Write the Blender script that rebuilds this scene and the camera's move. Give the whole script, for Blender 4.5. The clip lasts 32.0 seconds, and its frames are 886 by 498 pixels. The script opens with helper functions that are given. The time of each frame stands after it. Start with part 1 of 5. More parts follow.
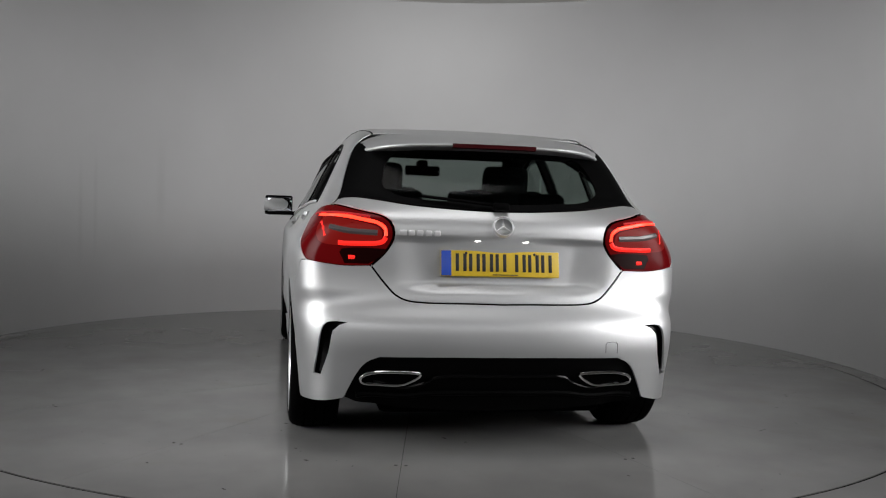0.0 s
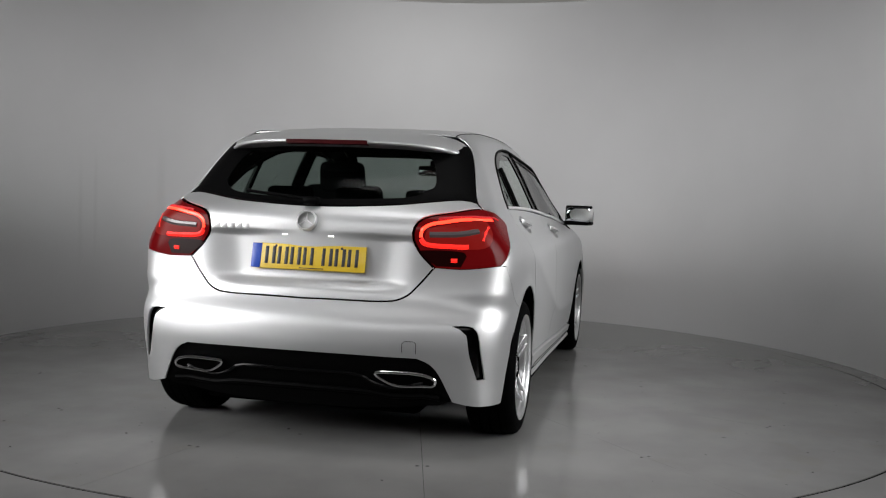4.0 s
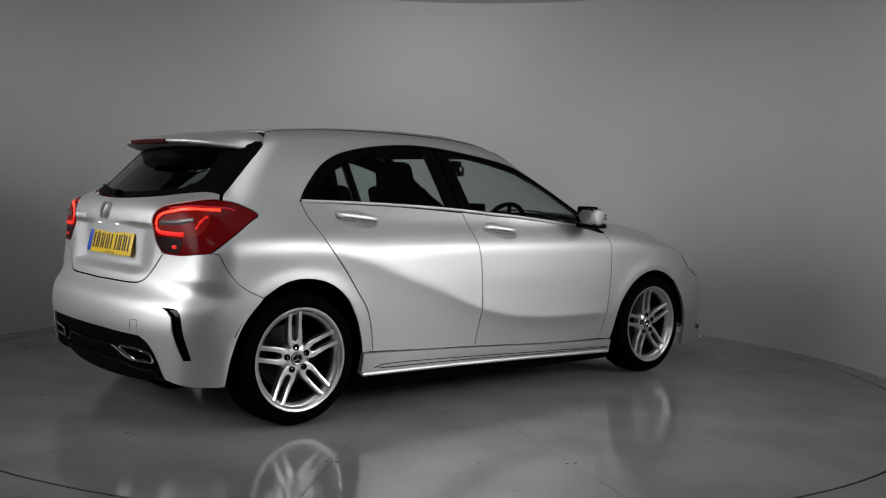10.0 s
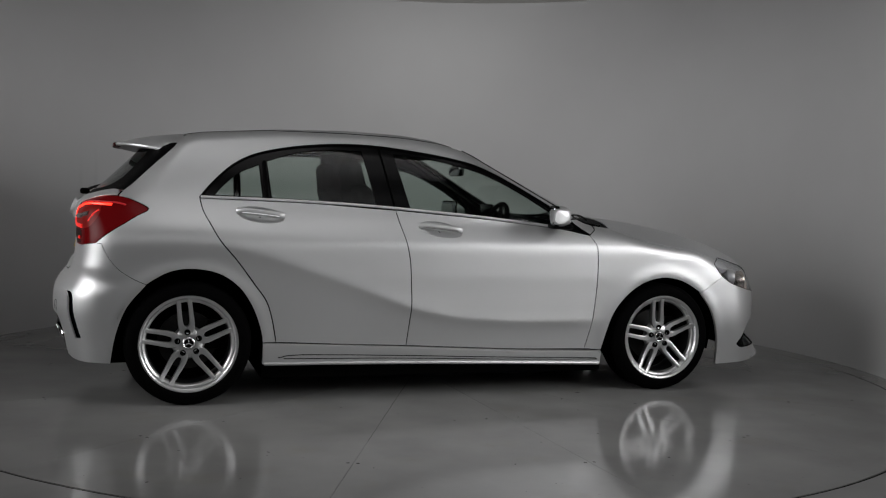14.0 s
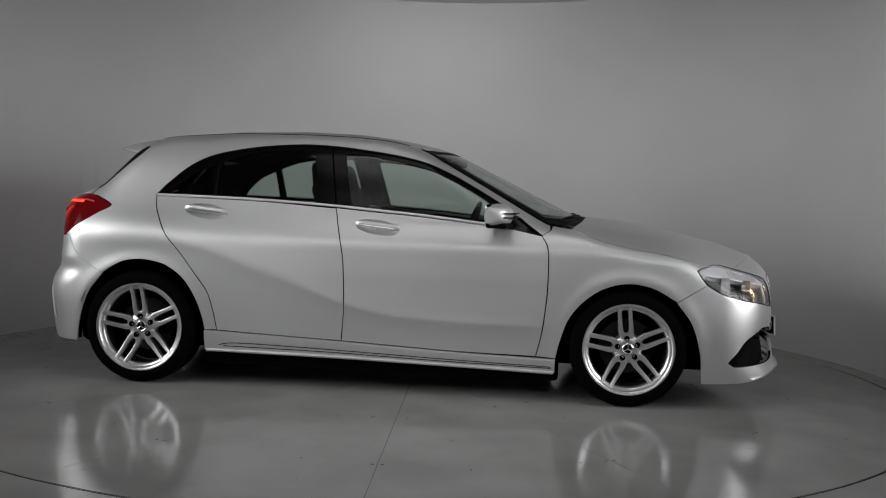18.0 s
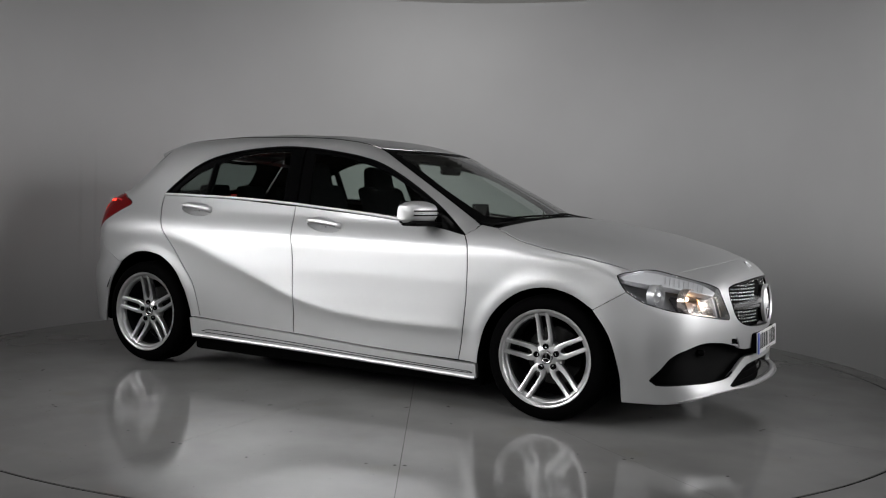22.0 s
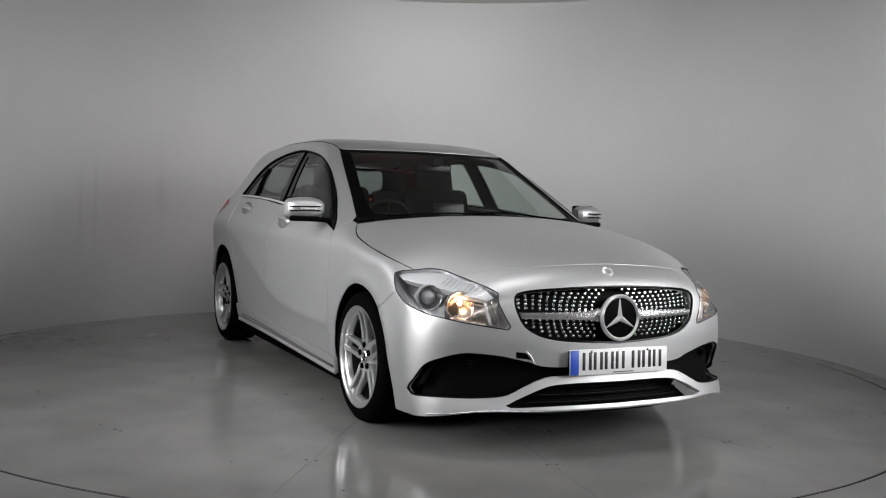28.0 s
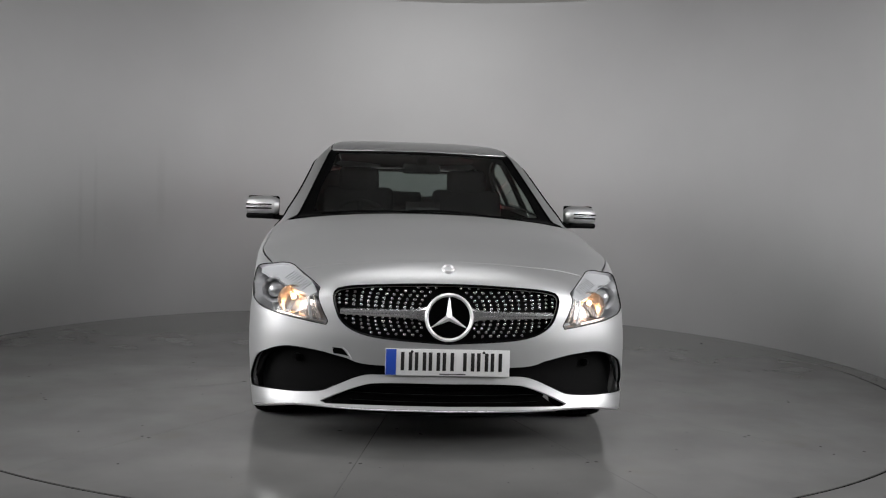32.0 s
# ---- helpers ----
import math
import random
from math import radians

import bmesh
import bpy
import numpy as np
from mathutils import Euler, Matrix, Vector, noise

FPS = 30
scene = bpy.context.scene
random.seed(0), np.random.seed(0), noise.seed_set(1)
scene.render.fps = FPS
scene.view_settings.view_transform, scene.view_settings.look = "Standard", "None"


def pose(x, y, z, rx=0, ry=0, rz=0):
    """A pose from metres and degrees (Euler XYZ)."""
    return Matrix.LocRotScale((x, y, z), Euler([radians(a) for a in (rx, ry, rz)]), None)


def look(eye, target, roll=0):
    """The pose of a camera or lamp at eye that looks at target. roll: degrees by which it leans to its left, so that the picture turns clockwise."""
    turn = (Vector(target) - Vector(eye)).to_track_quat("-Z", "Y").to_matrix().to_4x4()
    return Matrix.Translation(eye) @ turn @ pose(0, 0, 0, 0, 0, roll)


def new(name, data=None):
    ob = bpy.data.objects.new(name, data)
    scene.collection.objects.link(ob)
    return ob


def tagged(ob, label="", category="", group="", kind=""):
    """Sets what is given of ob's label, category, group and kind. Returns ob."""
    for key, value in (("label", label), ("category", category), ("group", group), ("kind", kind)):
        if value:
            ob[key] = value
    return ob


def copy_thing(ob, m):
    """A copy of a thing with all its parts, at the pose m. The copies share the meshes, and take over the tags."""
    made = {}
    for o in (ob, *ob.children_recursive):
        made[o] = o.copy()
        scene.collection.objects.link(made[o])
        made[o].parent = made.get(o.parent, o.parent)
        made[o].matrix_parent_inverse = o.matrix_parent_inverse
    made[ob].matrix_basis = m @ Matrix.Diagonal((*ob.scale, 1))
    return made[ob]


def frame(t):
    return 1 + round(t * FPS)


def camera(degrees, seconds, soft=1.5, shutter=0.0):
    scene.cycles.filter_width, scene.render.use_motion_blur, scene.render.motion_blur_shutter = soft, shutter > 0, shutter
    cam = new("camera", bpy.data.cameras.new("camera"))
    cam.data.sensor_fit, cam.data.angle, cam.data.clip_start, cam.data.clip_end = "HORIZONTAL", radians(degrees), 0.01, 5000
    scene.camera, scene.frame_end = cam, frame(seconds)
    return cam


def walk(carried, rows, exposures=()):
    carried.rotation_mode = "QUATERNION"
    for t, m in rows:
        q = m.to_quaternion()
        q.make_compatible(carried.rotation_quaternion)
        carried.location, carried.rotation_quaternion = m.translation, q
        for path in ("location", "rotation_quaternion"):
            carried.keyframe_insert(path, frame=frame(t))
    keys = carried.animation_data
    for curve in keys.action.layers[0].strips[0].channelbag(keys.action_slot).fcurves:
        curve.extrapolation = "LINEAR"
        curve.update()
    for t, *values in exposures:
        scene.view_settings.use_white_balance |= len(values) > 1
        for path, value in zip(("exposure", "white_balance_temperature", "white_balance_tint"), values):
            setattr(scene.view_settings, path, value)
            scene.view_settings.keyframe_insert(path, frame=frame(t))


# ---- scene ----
T_ROWS = [(0.0, 98.97), (3.0, 81.35), (6.0, 63.71), (9.0, 46.14), (13.0, 22.66), (16.0, 5.2), (19.0, -12.16), (23.0, -35.6),
          (25.5, -50.2), (28.0, -64.82), (29.0, -70.65), (30.0, -76.55), (30.5, -79.48), (31.0, -82.22), (31.5, -84.28), (32.0, -85.8)]

# ---- camera: stands still on its tripod ----
cam = camera(49.32, 32.0, soft=1.15)
EYE = Vector((0.0, -6.116, 1.099))
STAND = Matrix(((0.99919, -0.03290, -0.02318, EYE.x), (-0.02135, 0.05512, -0.99825, EYE.y), (0.03412, 0.99794, 0.05437, EYE.z), (0, 0, 0, 1)))
walk(cam, [(0.0, STAND), (32.0, STAND)],
     exposures=[(0.0, -0.27), (1.0, 0.25), (2.0, 0.36), (3.0, 0.2), (6.0, -0.56), (7.0, -0.74), (9.0, -0.8), (11.0, -0.68), (13.0, -0.83), (14.0, -0.86),
                (17.0, -0.6), (19.0, -0.5), (21.0, -0.5), (24.0, -0.63), (27.0, -0.13), (28.0, 0.0), (30.0, -0.02), (32.0, -0.17)])

# ---- light ----
world = bpy.data.worlds.new("studio_dark")
world.use_nodes = True
world.node_tree.nodes["Background"].inputs[0].default_value = (0.05, 0.05, 0.055, 1)
world.node_tree.nodes["Background"].inputs[1].default_value = 0.1
scene.world = world


def area(name, eye, target, sx, sy, watts, color=(1, 1, 1)):
    d = bpy.data.lights.new(name, "AREA")
    d.shape, d.size, d.size_y, d.energy, d.color = "RECTANGLE", sx, sy, watts, color
    ob = new(name, d)
    ob.matrix_world = look(eye, target)
    return ob


WARM = (1, 0.992, 0.995)
for nm, eye, goal, sx, sy, watts, beam in (("softbox_light", (1.9, -8.0, 3.45), (0.2, 1.5, 1.7), 3.0, 0.9, 7, 62),
                                           ("second_softbox_light", (-1.9, -8.0, 3.45), (1.9, 1.5, 1.3), 3.0, 0.9, 9, 58),
                                           ("side_softbox_light", (3.5, -2.35, 1.75), (0.0, -0.9, 0.6), 2.8, 1.9, 29, 62),
                                           ("side_softbox_light", (-3.5, -2.35, 1.75), (0.0, -0.9, 0.6), 2.8, 1.9, 30, 62),
                                           ("overhead_softbox_light", (0.0, -2.2, 3.7), (0.0, -1.9, 0.0), 2.8, 1.1, 9, 80),
                                           ("wall_wash_light", (0.1, -0.7, 3.1), (0.1, 3.1, 1.45), 2.8, 0.5, 27, 95),
                                           ("wall_wash_light", (-1.5, -0.8, 3.05), (-3.0, 0.9, 1.2), 1.2, 0.4, 4, 95),
                                           ("wall_wash_light", (1.5, -0.8, 3.05), (3.0, 0.9, 1.1), 1.2, 0.4, 6, 95)):
    area(nm, eye, goal, sx, sy, watts, WARM).data.spread = radians(beam)


# ---- materials ----
def mat(name, color, rough=0.5, metal=0.0, coat=0.0, bump=0.0, scale=40.0, vary=0.0, vscale=3.0, spec=0.5, emit=None, estr=0.0, crough=0.04):
    m = bpy.data.materials.new(name)
    m.use_nodes = True
    nt = m.node_tree
    b = nt.nodes["Principled BSDF"]
    b.inputs["Base Color"].default_value = (*color, 1)
    b.inputs["Roughness"].default_value = rough
    b.inputs["Metallic"].default_value = metal
    b.inputs["Coat Weight"].default_value = coat
    b.inputs["Coat Roughness"].default_value = crough
    b.inputs["Specular IOR Level"].default_value = spec
    if emit:
        b.inputs["Emission Color"].default_value = (*emit, 1)
        b.inputs["Emission Strength"].default_value = estr
    co = nt.nodes.new("ShaderNodeTexCoord")
    if vary > 0:
        n = nt.nodes.new("ShaderNodeTexNoise")
        n.inputs["Scale"].default_value, n.inputs["Detail"].default_value = vscale, 6
        nt.links.new(co.outputs["Object"], n.inputs["Vector"])
        mr = nt.nodes.new("ShaderNodeMapRange")
        mr.inputs["From Min"].default_value, mr.inputs["From Max"].default_value = 0.3, 0.7
        mr.inputs["To Min"].default_value, mr.inputs["To Max"].default_value = 1 - vary, 1 + vary
        nt.links.new(n.outputs["Fac"], mr.inputs["Value"])
        mx = nt.nodes.new("ShaderNodeVectorMath")
        mx.operation = "SCALE"
        mx.inputs[0].default_value = color
        nt.links.new(mr.outputs["Result"], mx.inputs["Scale"])
        nt.links.new(mx.outputs["Vector"], b.inputs["Base Color"])
        rr = nt.nodes.new("ShaderNodeMapRange")
        rr.inputs["From Min"].default_value, rr.inputs["From Max"].default_value = 0.3, 0.7
        rr.inputs["To Min"].default_value, rr.inputs["To Max"].default_value = max(rough * (1 - vary), 0.0), min(rough * (1 + vary), 1)
        nt.links.new(n.outputs["Fac"], rr.inputs["Value"])
        nt.links.new(rr.outputs["Result"], b.inputs["Roughness"])
    if bump > 0:
        n2 = nt.nodes.new("ShaderNodeTexNoise")
        n2.inputs["Scale"].default_value, n2.inputs["Detail"].default_value = scale, 4
        nt.links.new(co.outputs["Object"], n2.inputs["Vector"])
        bp = nt.nodes.new("ShaderNodeBump")
        bp.inputs["Strength"].default_value, bp.inputs["Distance"].default_value = bump, 0.002
        nt.links.new(n2.outputs["Fac"], bp.inputs["Height"])
        nt.links.new(bp.outputs["Normal"], b.inputs["Normal"])
    return m


def glass(name, tint, rough=0.01, ior=1.5):
    m = bpy.data.materials.new(name)
    m.use_nodes = True
    nt = m.node_tree
    nt.nodes.clear()
    out = nt.nodes.new("ShaderNodeOutputMaterial")
    tr = nt.nodes.new("ShaderNodeBsdfTransparent")
    tr.inputs[0].default_value = (*tint, 1)
    gl = nt.nodes.new("ShaderNodeBsdfGlossy")
    gl.inputs["Roughness"].default_value = rough
    lw = nt.nodes.new("ShaderNodeLayerWeight")
    lw.inputs["Blend"].default_value = 0.5
    pw = nt.nodes.new("ShaderNodeMath")
    pw.operation = "POWER"
    pw.inputs[1].default_value = 5.0
    nt.links.new(lw.outputs["Facing"], pw.inputs[0])
    fr = nt.nodes.new("ShaderNodeMath")
    fr.operation = "MULTIPLY_ADD"
    fr.inputs[1].default_value, fr.inputs[2].default_value = 1 - ((ior - 1) / (ior + 1)) ** 2, ((ior - 1) / (ior + 1)) ** 2
    nt.links.new(pw.outputs[0], fr.inputs[0])
    mx = nt.nodes.new("ShaderNodeMixShader")
    for a, c in ((fr.outputs[0], mx.inputs[0]), (tr.outputs[0], mx.inputs[1]), (gl.outputs[0], mx.inputs[2]), (mx.outputs[0], out.inputs[0])):
        nt.links.new(a, c)
    return m


PAINT = mat("silver_metallic_paint", (0.53, 0.535, 0.54), 0.455, 0.80, 0.2, bump=0.05, scale=900, vary=0.02, vscale=2.0, crough=0.2)
BLACK = mat("black_plastic", (0.0015, 0.0015, 0.0016), 0.5, spec=0.03, bump=0.2, scale=300)
GLOSSBLACK = mat("gloss_black", (0.002, 0.002, 0.0022), 0.14, spec=0.12)
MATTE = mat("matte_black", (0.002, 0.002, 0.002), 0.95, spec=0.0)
RUBBER = mat("tyre_rubber", (0.002, 0.002, 0.0021), 0.7, spec=0.01, bump=0.3, scale=120, vary=0.15, vscale=9)
CHROME = mat("chrome", (0.86, 0.86, 0.87), 0.08, 1.0)
SATIN = mat("satin_silver", (0.72, 0.72, 0.73), 0.25, 0.9)
ALLOY = mat("alloy_silver", (0.60, 0.605, 0.61), 0.32, 0.9, 0.2, bump=0.05, scale=300, vary=0.03, vscale=8)
BARREL = mat("dark_barrel", (0.012, 0.012, 0.013), 0.5, 0.3, vary=0.1, vscale=10)
DISC = mat("brake_disc_steel", (0.02, 0.0195, 0.019), 0.5, 0.6, vary=0.1, vscale=12)
GLASS = glass("tinted_glass", (0.72, 0.79, 0.75))
DARKGLASS = glass("rear_tinted_glass", (0.26, 0.30, 0.285), 0.05, 1.12)
SCREEN = glass("windscreen_glass", (0.82, 0.87, 0.84))
CLEAR = glass("headlight_lens", (0.94, 0.95, 0.96))
REDGLASS = mat("tail_lamp_red_lens", (0.060, 0.002, 0.003), 0.12, spec=0.06, emit=(1.0, 0.025, 0.025), estr=0.06)
REDGLOW = mat("tail_lamp_glow", (0.5, 0.02, 0.02), 0.2, emit=(1.0, 0.03, 0.012), estr=5.0)
BRAKE = mat("brake_lamp_red", (0.035, 0.002, 0.003), 0.4, spec=0.05)
PINMAT = mat("bright_pin_silver", (0.85, 0.85, 0.86), 0.10, 1.0)
BADGE = mat("badge_silver", (0.75, 0.75, 0.76), 0.38, 0.6)
REDDIM = mat("tail_lamp_inner", (0.30, 0.015, 0.02), 0.35, spec=0.1, emit=(1.0, 0.05, 0.05), estr=0.24)
AMBER = mat("side_light_glow", (0.9, 0.6, 0.4), 0.3, emit=(1.0, 0.56, 0.28), estr=42.0)
FABRIC = mat("dark_seat_fabric", (0.004, 0.004, 0.0045), 0.9, spec=0.05, bump=0.4, scale=220, vary=0.15, vscale=20)
YELLOW = mat("plate_yellow", (0.64, 0.44, 0.025), 0.35, bump=0.1, scale=500, vary=0.04, vscale=12)
WHITE = mat("plate_white", (0.74, 0.74, 0.74), 0.35, vary=0.03, vscale=12)
BLUE = mat("plate_blue", (0.02, 0.07, 0.42), 0.35)
LAMPGREY = mat("lamp_housing_grey", (0.55, 0.55, 0.56), 0.32, 0.6, bump=0.4, scale=35)
LAMPBAND = mat("lamp_band_silver", (0.68, 0.68, 0.69), 0.36, 0.35, bump=0.6, scale=70)
LAMPDARK = mat("lamp_housing_dark", (0.07, 0.065, 0.065), 0.3, 0.2)
REVERSE = mat("clear_reversing_lens", (0.09, 0.075, 0.075), 0.15)
REDINNER = mat("tail_lamp_reflector", (0.035, 0.002, 0.002), 0.3, spec=0.08, emit=(1.0, 0.035, 0.025), estr=0.18)
LAMPRED = mat("dark_red_lamp_shell", (0.010, 0.001, 0.001), 0.25, spec=0.1)
REDMID = mat("tail_lamp_soft_glow", (0.4, 0.02, 0.02), 0.3, spec=0.1, emit=(1.0, 0.022, 0.012), estr=1.1)
COPPER = mat("warm_chrome_reflector", (0.74, 0.66, 0.60), 0.22, 0.9, bump=0.9, scale=55)
BULB = mat("white_bulb", (0.9, 0.9, 0.9), 0.3, emit=(1, 0.97, 0.92), estr=5.0)
MESH = mat("grille_mesh", (0.0015, 0.0015, 0.0016), 0.6, spec=0.05, bump=0.3, scale=160)
MIRROR = mat("mirror_glass", (0.35, 0.36, 0.38), 0.03, 1.0)
LEATHER = mat("interior_plastic", (0.004, 0.004, 0.0045), 0.6, spec=0.12, bump=0.3, scale=200, vary=0.1, vscale=15)
INK = mat("plate_black", (0.012, 0.012, 0.012), 0.4)
WALLMAT = mat("cyclorama_paint", (0.5, 0.5, 0.502), 0.42, bump=0.12, scale=8, vary=0.03, vscale=1.3, spec=0.5)
FLOORMAT = mat("grey_floor_paint", (0.215, 0.215, 0.21), 0.12, spec=0.23, bump=0.04, scale=6, vary=0.12, vscale=2.2)


def stained(m, dark, tint):
    """Adds faint sparse blotches and fine dark scuffs to a painted surface."""
    nt = m.node_tree
    bs = nt.nodes["Principled BSDF"]
    old = bs.inputs["Base Color"].links[0].from_socket
    co = nt.nodes.new("ShaderNodeTexCoord")
    for scale, lo, hi, amount, rgb in ((3.1, 0.60, 0.74, 0.30, tint), (0.8, 0.50, 0.75, 0.22, dark), (38.0, 0.70, 0.76, 0.45, dark)):
        n = nt.nodes.new("ShaderNodeTexNoise")
        n.inputs["Scale"].default_value, n.inputs["Detail"].default_value = scale, 5
        nt.links.new(co.outputs["Object"], n.inputs["Vector"])
        r = nt.nodes.new("ShaderNodeMapRange")
        r.inputs["From Min"].default_value, r.inputs["From Max"].default_value, r.inputs["To Max"].default_value = lo, hi, amount
        nt.links.new(n.outputs["Fac"], r.inputs["Value"])
        mx = nt.nodes.new("ShaderNodeMix")
        mx.data_type = "RGBA"
        nt.links.new(r.outputs["Result"], mx.inputs[0])
        nt.links.new(old, mx.inputs[6])
        mx.inputs[7].default_value = (*rgb, 1)
        old = mx.outputs[2]
    nt.links.new(old, bs.inputs["Base Color"])


stained(FLOORMAT, (0.10, 0.099, 0.096), (0.19, 0.18, 0.14))
GRIT = mat("dark_grit", (0.02, 0.018, 0.016), 0.8)
CEILMAT = mat("ceiling_paint", (0.8, 0.79, 0.77), 0.9, bump=0.1, scale=30, vary=0.04)
SMEAR = bpy.data.materials.new("faint_wall_smear")
SMEAR.use_nodes = True
_n = SMEAR.node_tree
_p = _n.nodes["Principled BSDF"]
_p.inputs["Base Color"].default_value, _p.inputs["Roughness"].default_value = (0.22, 0.22, 0.222, 1), 0.8
_c, _s, _m = _n.nodes.new("ShaderNodeUVMap"), _n.nodes.new("ShaderNodeSeparateXYZ"), []
_n.links.new(_c.outputs[0], _s.inputs[0])
for _k in (0, 1):
    q = _n.nodes.new("ShaderNodeMath")
    q.operation = "PINGPONG"
    q.inputs[1].default_value = 0.5
    _n.links.new(_s.outputs[_k], q.inputs[0])
    r = _n.nodes.new("ShaderNodeMapRange")
    r.interpolation_type = "SMOOTHSTEP"
    r.inputs["From Max"].default_value = 0.5
    _n.links.new(q.outputs[0], r.inputs["Value"])
    _m.append(r)
_q = _n.nodes.new("ShaderNodeMath")
_q.operation = "MULTIPLY"
_n.links.new(_m[0].outputs[0], _q.inputs[0])
_n.links.new(_m[1].outputs[0], _q.inputs[1])
_r = _n.nodes.new("ShaderNodeMath")
_r.operation = "MULTIPLY"
_r.inputs[1].default_value = 0.06
_n.links.new(_q.outputs[0], _r.inputs[0])
_n.links.new(_r.outputs[0], _p.inputs["Alpha"])
HALLMAT = mat("dim_hall_paint", (0.25, 0.25, 0.25), 0.9, bump=0.1, scale=30, vary=0.05)


# ---- mesh helpers ----
def part(name, bm, material, parent=None, label="", smooth=True):
    me = bpy.data.meshes.new(name)
    bm.to_mesh(me)
    bm.free()
    return finish(name, me, material, parent, label, smooth)


def finish(name, me, material, parent, label="", smooth=True):
    me.materials.append(material)
    if smooth:
        me.polygons.foreach_set("use_smooth", [True] * len(me.polygons))
        me.set_sharp_from_angle(angle=radians(38))
    ob = new(name, me)
    ob.parent = parent
    if label:
        ob["label"] = label
    return ob


def raw(name, verts, faces, material, parent=None, label="", smooth=True):
    me = bpy.data.meshes.new(name)
    me.from_pydata([tuple(v) for v in verts], [], [tuple(f) for f in faces])
    me.update()
    return finish(name, me, material, parent, label, smooth)


def thing(name, label, category, m=None, group="", kind=""):
    ob = new(name)
    ob.empty_display_size = 0.1
    if m is not None:
        ob.matrix_world = m
    return tagged(ob, label, category, group, kind)


def box_bm(cx, cy, cz, sx, sy, sz, bevel=0.0, seg=2, bm=None):
    bm = bm or bmesh.new()
    geo = bmesh.ops.create_cube(bm, size=1.0, matrix=Matrix.Translation((cx, cy, cz)) @ Matrix.Diagonal((sx, sy, sz, 1)))
    if bevel > 0:
        es = {e for v in geo["verts"] for e in v.link_edges}
        bmesh.ops.bevel(bm, geom=list(es), offset=bevel, segments=seg, profile=0.5, affect="EDGES")
    return bm


def lathe(profile, n=64, axis="Y"):
    """Turn (radius, along) pairs about the axis."""
    bm = bmesh.new()
    rings = []
    for r, a in profile:
        ring = []
        for i in range(n):
            t = 2 * math.pi * i / n
            ring.append(bm.verts.new((r * math.cos(t), a, r * math.sin(t)) if axis == "Y" else (r * math.cos(t), r * math.sin(t), a)))
        rings.append(ring)
    for a, b in zip(rings, rings[1:]):
        for i in range(n):
            bm.faces.new((a[i], a[(i + 1) % n], b[(i + 1) % n], b[i]))
    bmesh.ops.recalc_face_normals(bm, faces=bm.faces)
    return bm


def tube(points, radius, n=8, closed=False, flat=1.0, up=None):
    """A rod along points; flat squeezes it along its second axis."""
    pts = [Vector(p) for p in points]
    bm = bmesh.new()
    rings = []
    k = len(pts)
    prev = None
    for i, p in enumerate(pts):
        a, b = (pts[(i - 1) % k], pts[(i + 1) % k]) if closed else (pts[max(i - 1, 0)], pts[min(i + 1, k - 1)])
        d = (b - a).normalized()
        u = Vector(up) if up else (prev if prev else (Vector((0, 0, 1)) if abs(d.z) < 0.9 else Vector((1, 0, 0))))
        s = d.cross(u).normalized()
        u = s.cross(d).normalized()
        prev = u
        rings.append([bm.verts.new(p + s * radius * math.cos(2 * math.pi * j / n) + u * radius * flat * math.sin(2 * math.pi * j / n)) for j in range(n)])
    m = k if closed else k - 1
    for i in range(m):
        a, b = rings[i], rings[(i + 1) % k]
        for j in range(n):
            bm.faces.new((a[j], a[(j + 1) % n], b[(j + 1) % n], b[j]))
    if not closed:
        bm.faces.new(rings[0][::-1])
        bm.faces.new(rings[-1])
    bmesh.ops.recalc_face_normals(bm, faces=bm.faces)
    return bm


def mirrored(ob, name=None):
    """The same part on the other flank."""
    me = ob.data.copy()
    co = np.empty(len(me.vertices) * 3)
    me.vertices.foreach_get("co", co)
    co = co.reshape(-1, 3)
    co[:, 1] *= -1
    had = me.has_custom_normals
    nor = np.array([tuple(c.vector) for c in me.corner_normals]) if had else None
    vn = None
    if had:
        vi = np.empty(len(me.loops), int)
        me.loops.foreach_get("vertex_index", vi)
        vn = np.zeros((len(me.vertices), 3))
        vn[vi] = nor * np.array([1, -1, 1])
    me.vertices.foreach_set("co", co.ravel())
    me.flip_normals()
    me.update()
    if had:
        me.normals_split_custom_set_from_vertices([tuple(v) for v in vn])
    o2 = new(name or ob.name.split(".")[0], me)
    o2.parent = ob.parent
    if "label" in ob:
        o2["label"] = ob["label"]
    return o2


# ---- the body's surface: one smooth hull, from which every panel is cut ----
def smooth_table(pts, lo, hi, sigma):
    xs = np.arange(lo, hi, 0.005)
    ys = np.interp(xs, [p[0] for p in pts], [p[1] for p in pts])
    n = int(4 * sigma / 0.005)
    k = np.exp(-0.5 * (np.arange(-n, n + 1) * 0.005 / sigma) ** 2)
    k /= k.sum()
    pad = np.concatenate([ys[0] + (ys[1] - ys[0]) * np.arange(-n, 0), ys, ys[-1] + (ys[-1] - ys[-2]) * np.arange(1, n + 1)])
    return xs, np.convolve(pad, k, "valid")


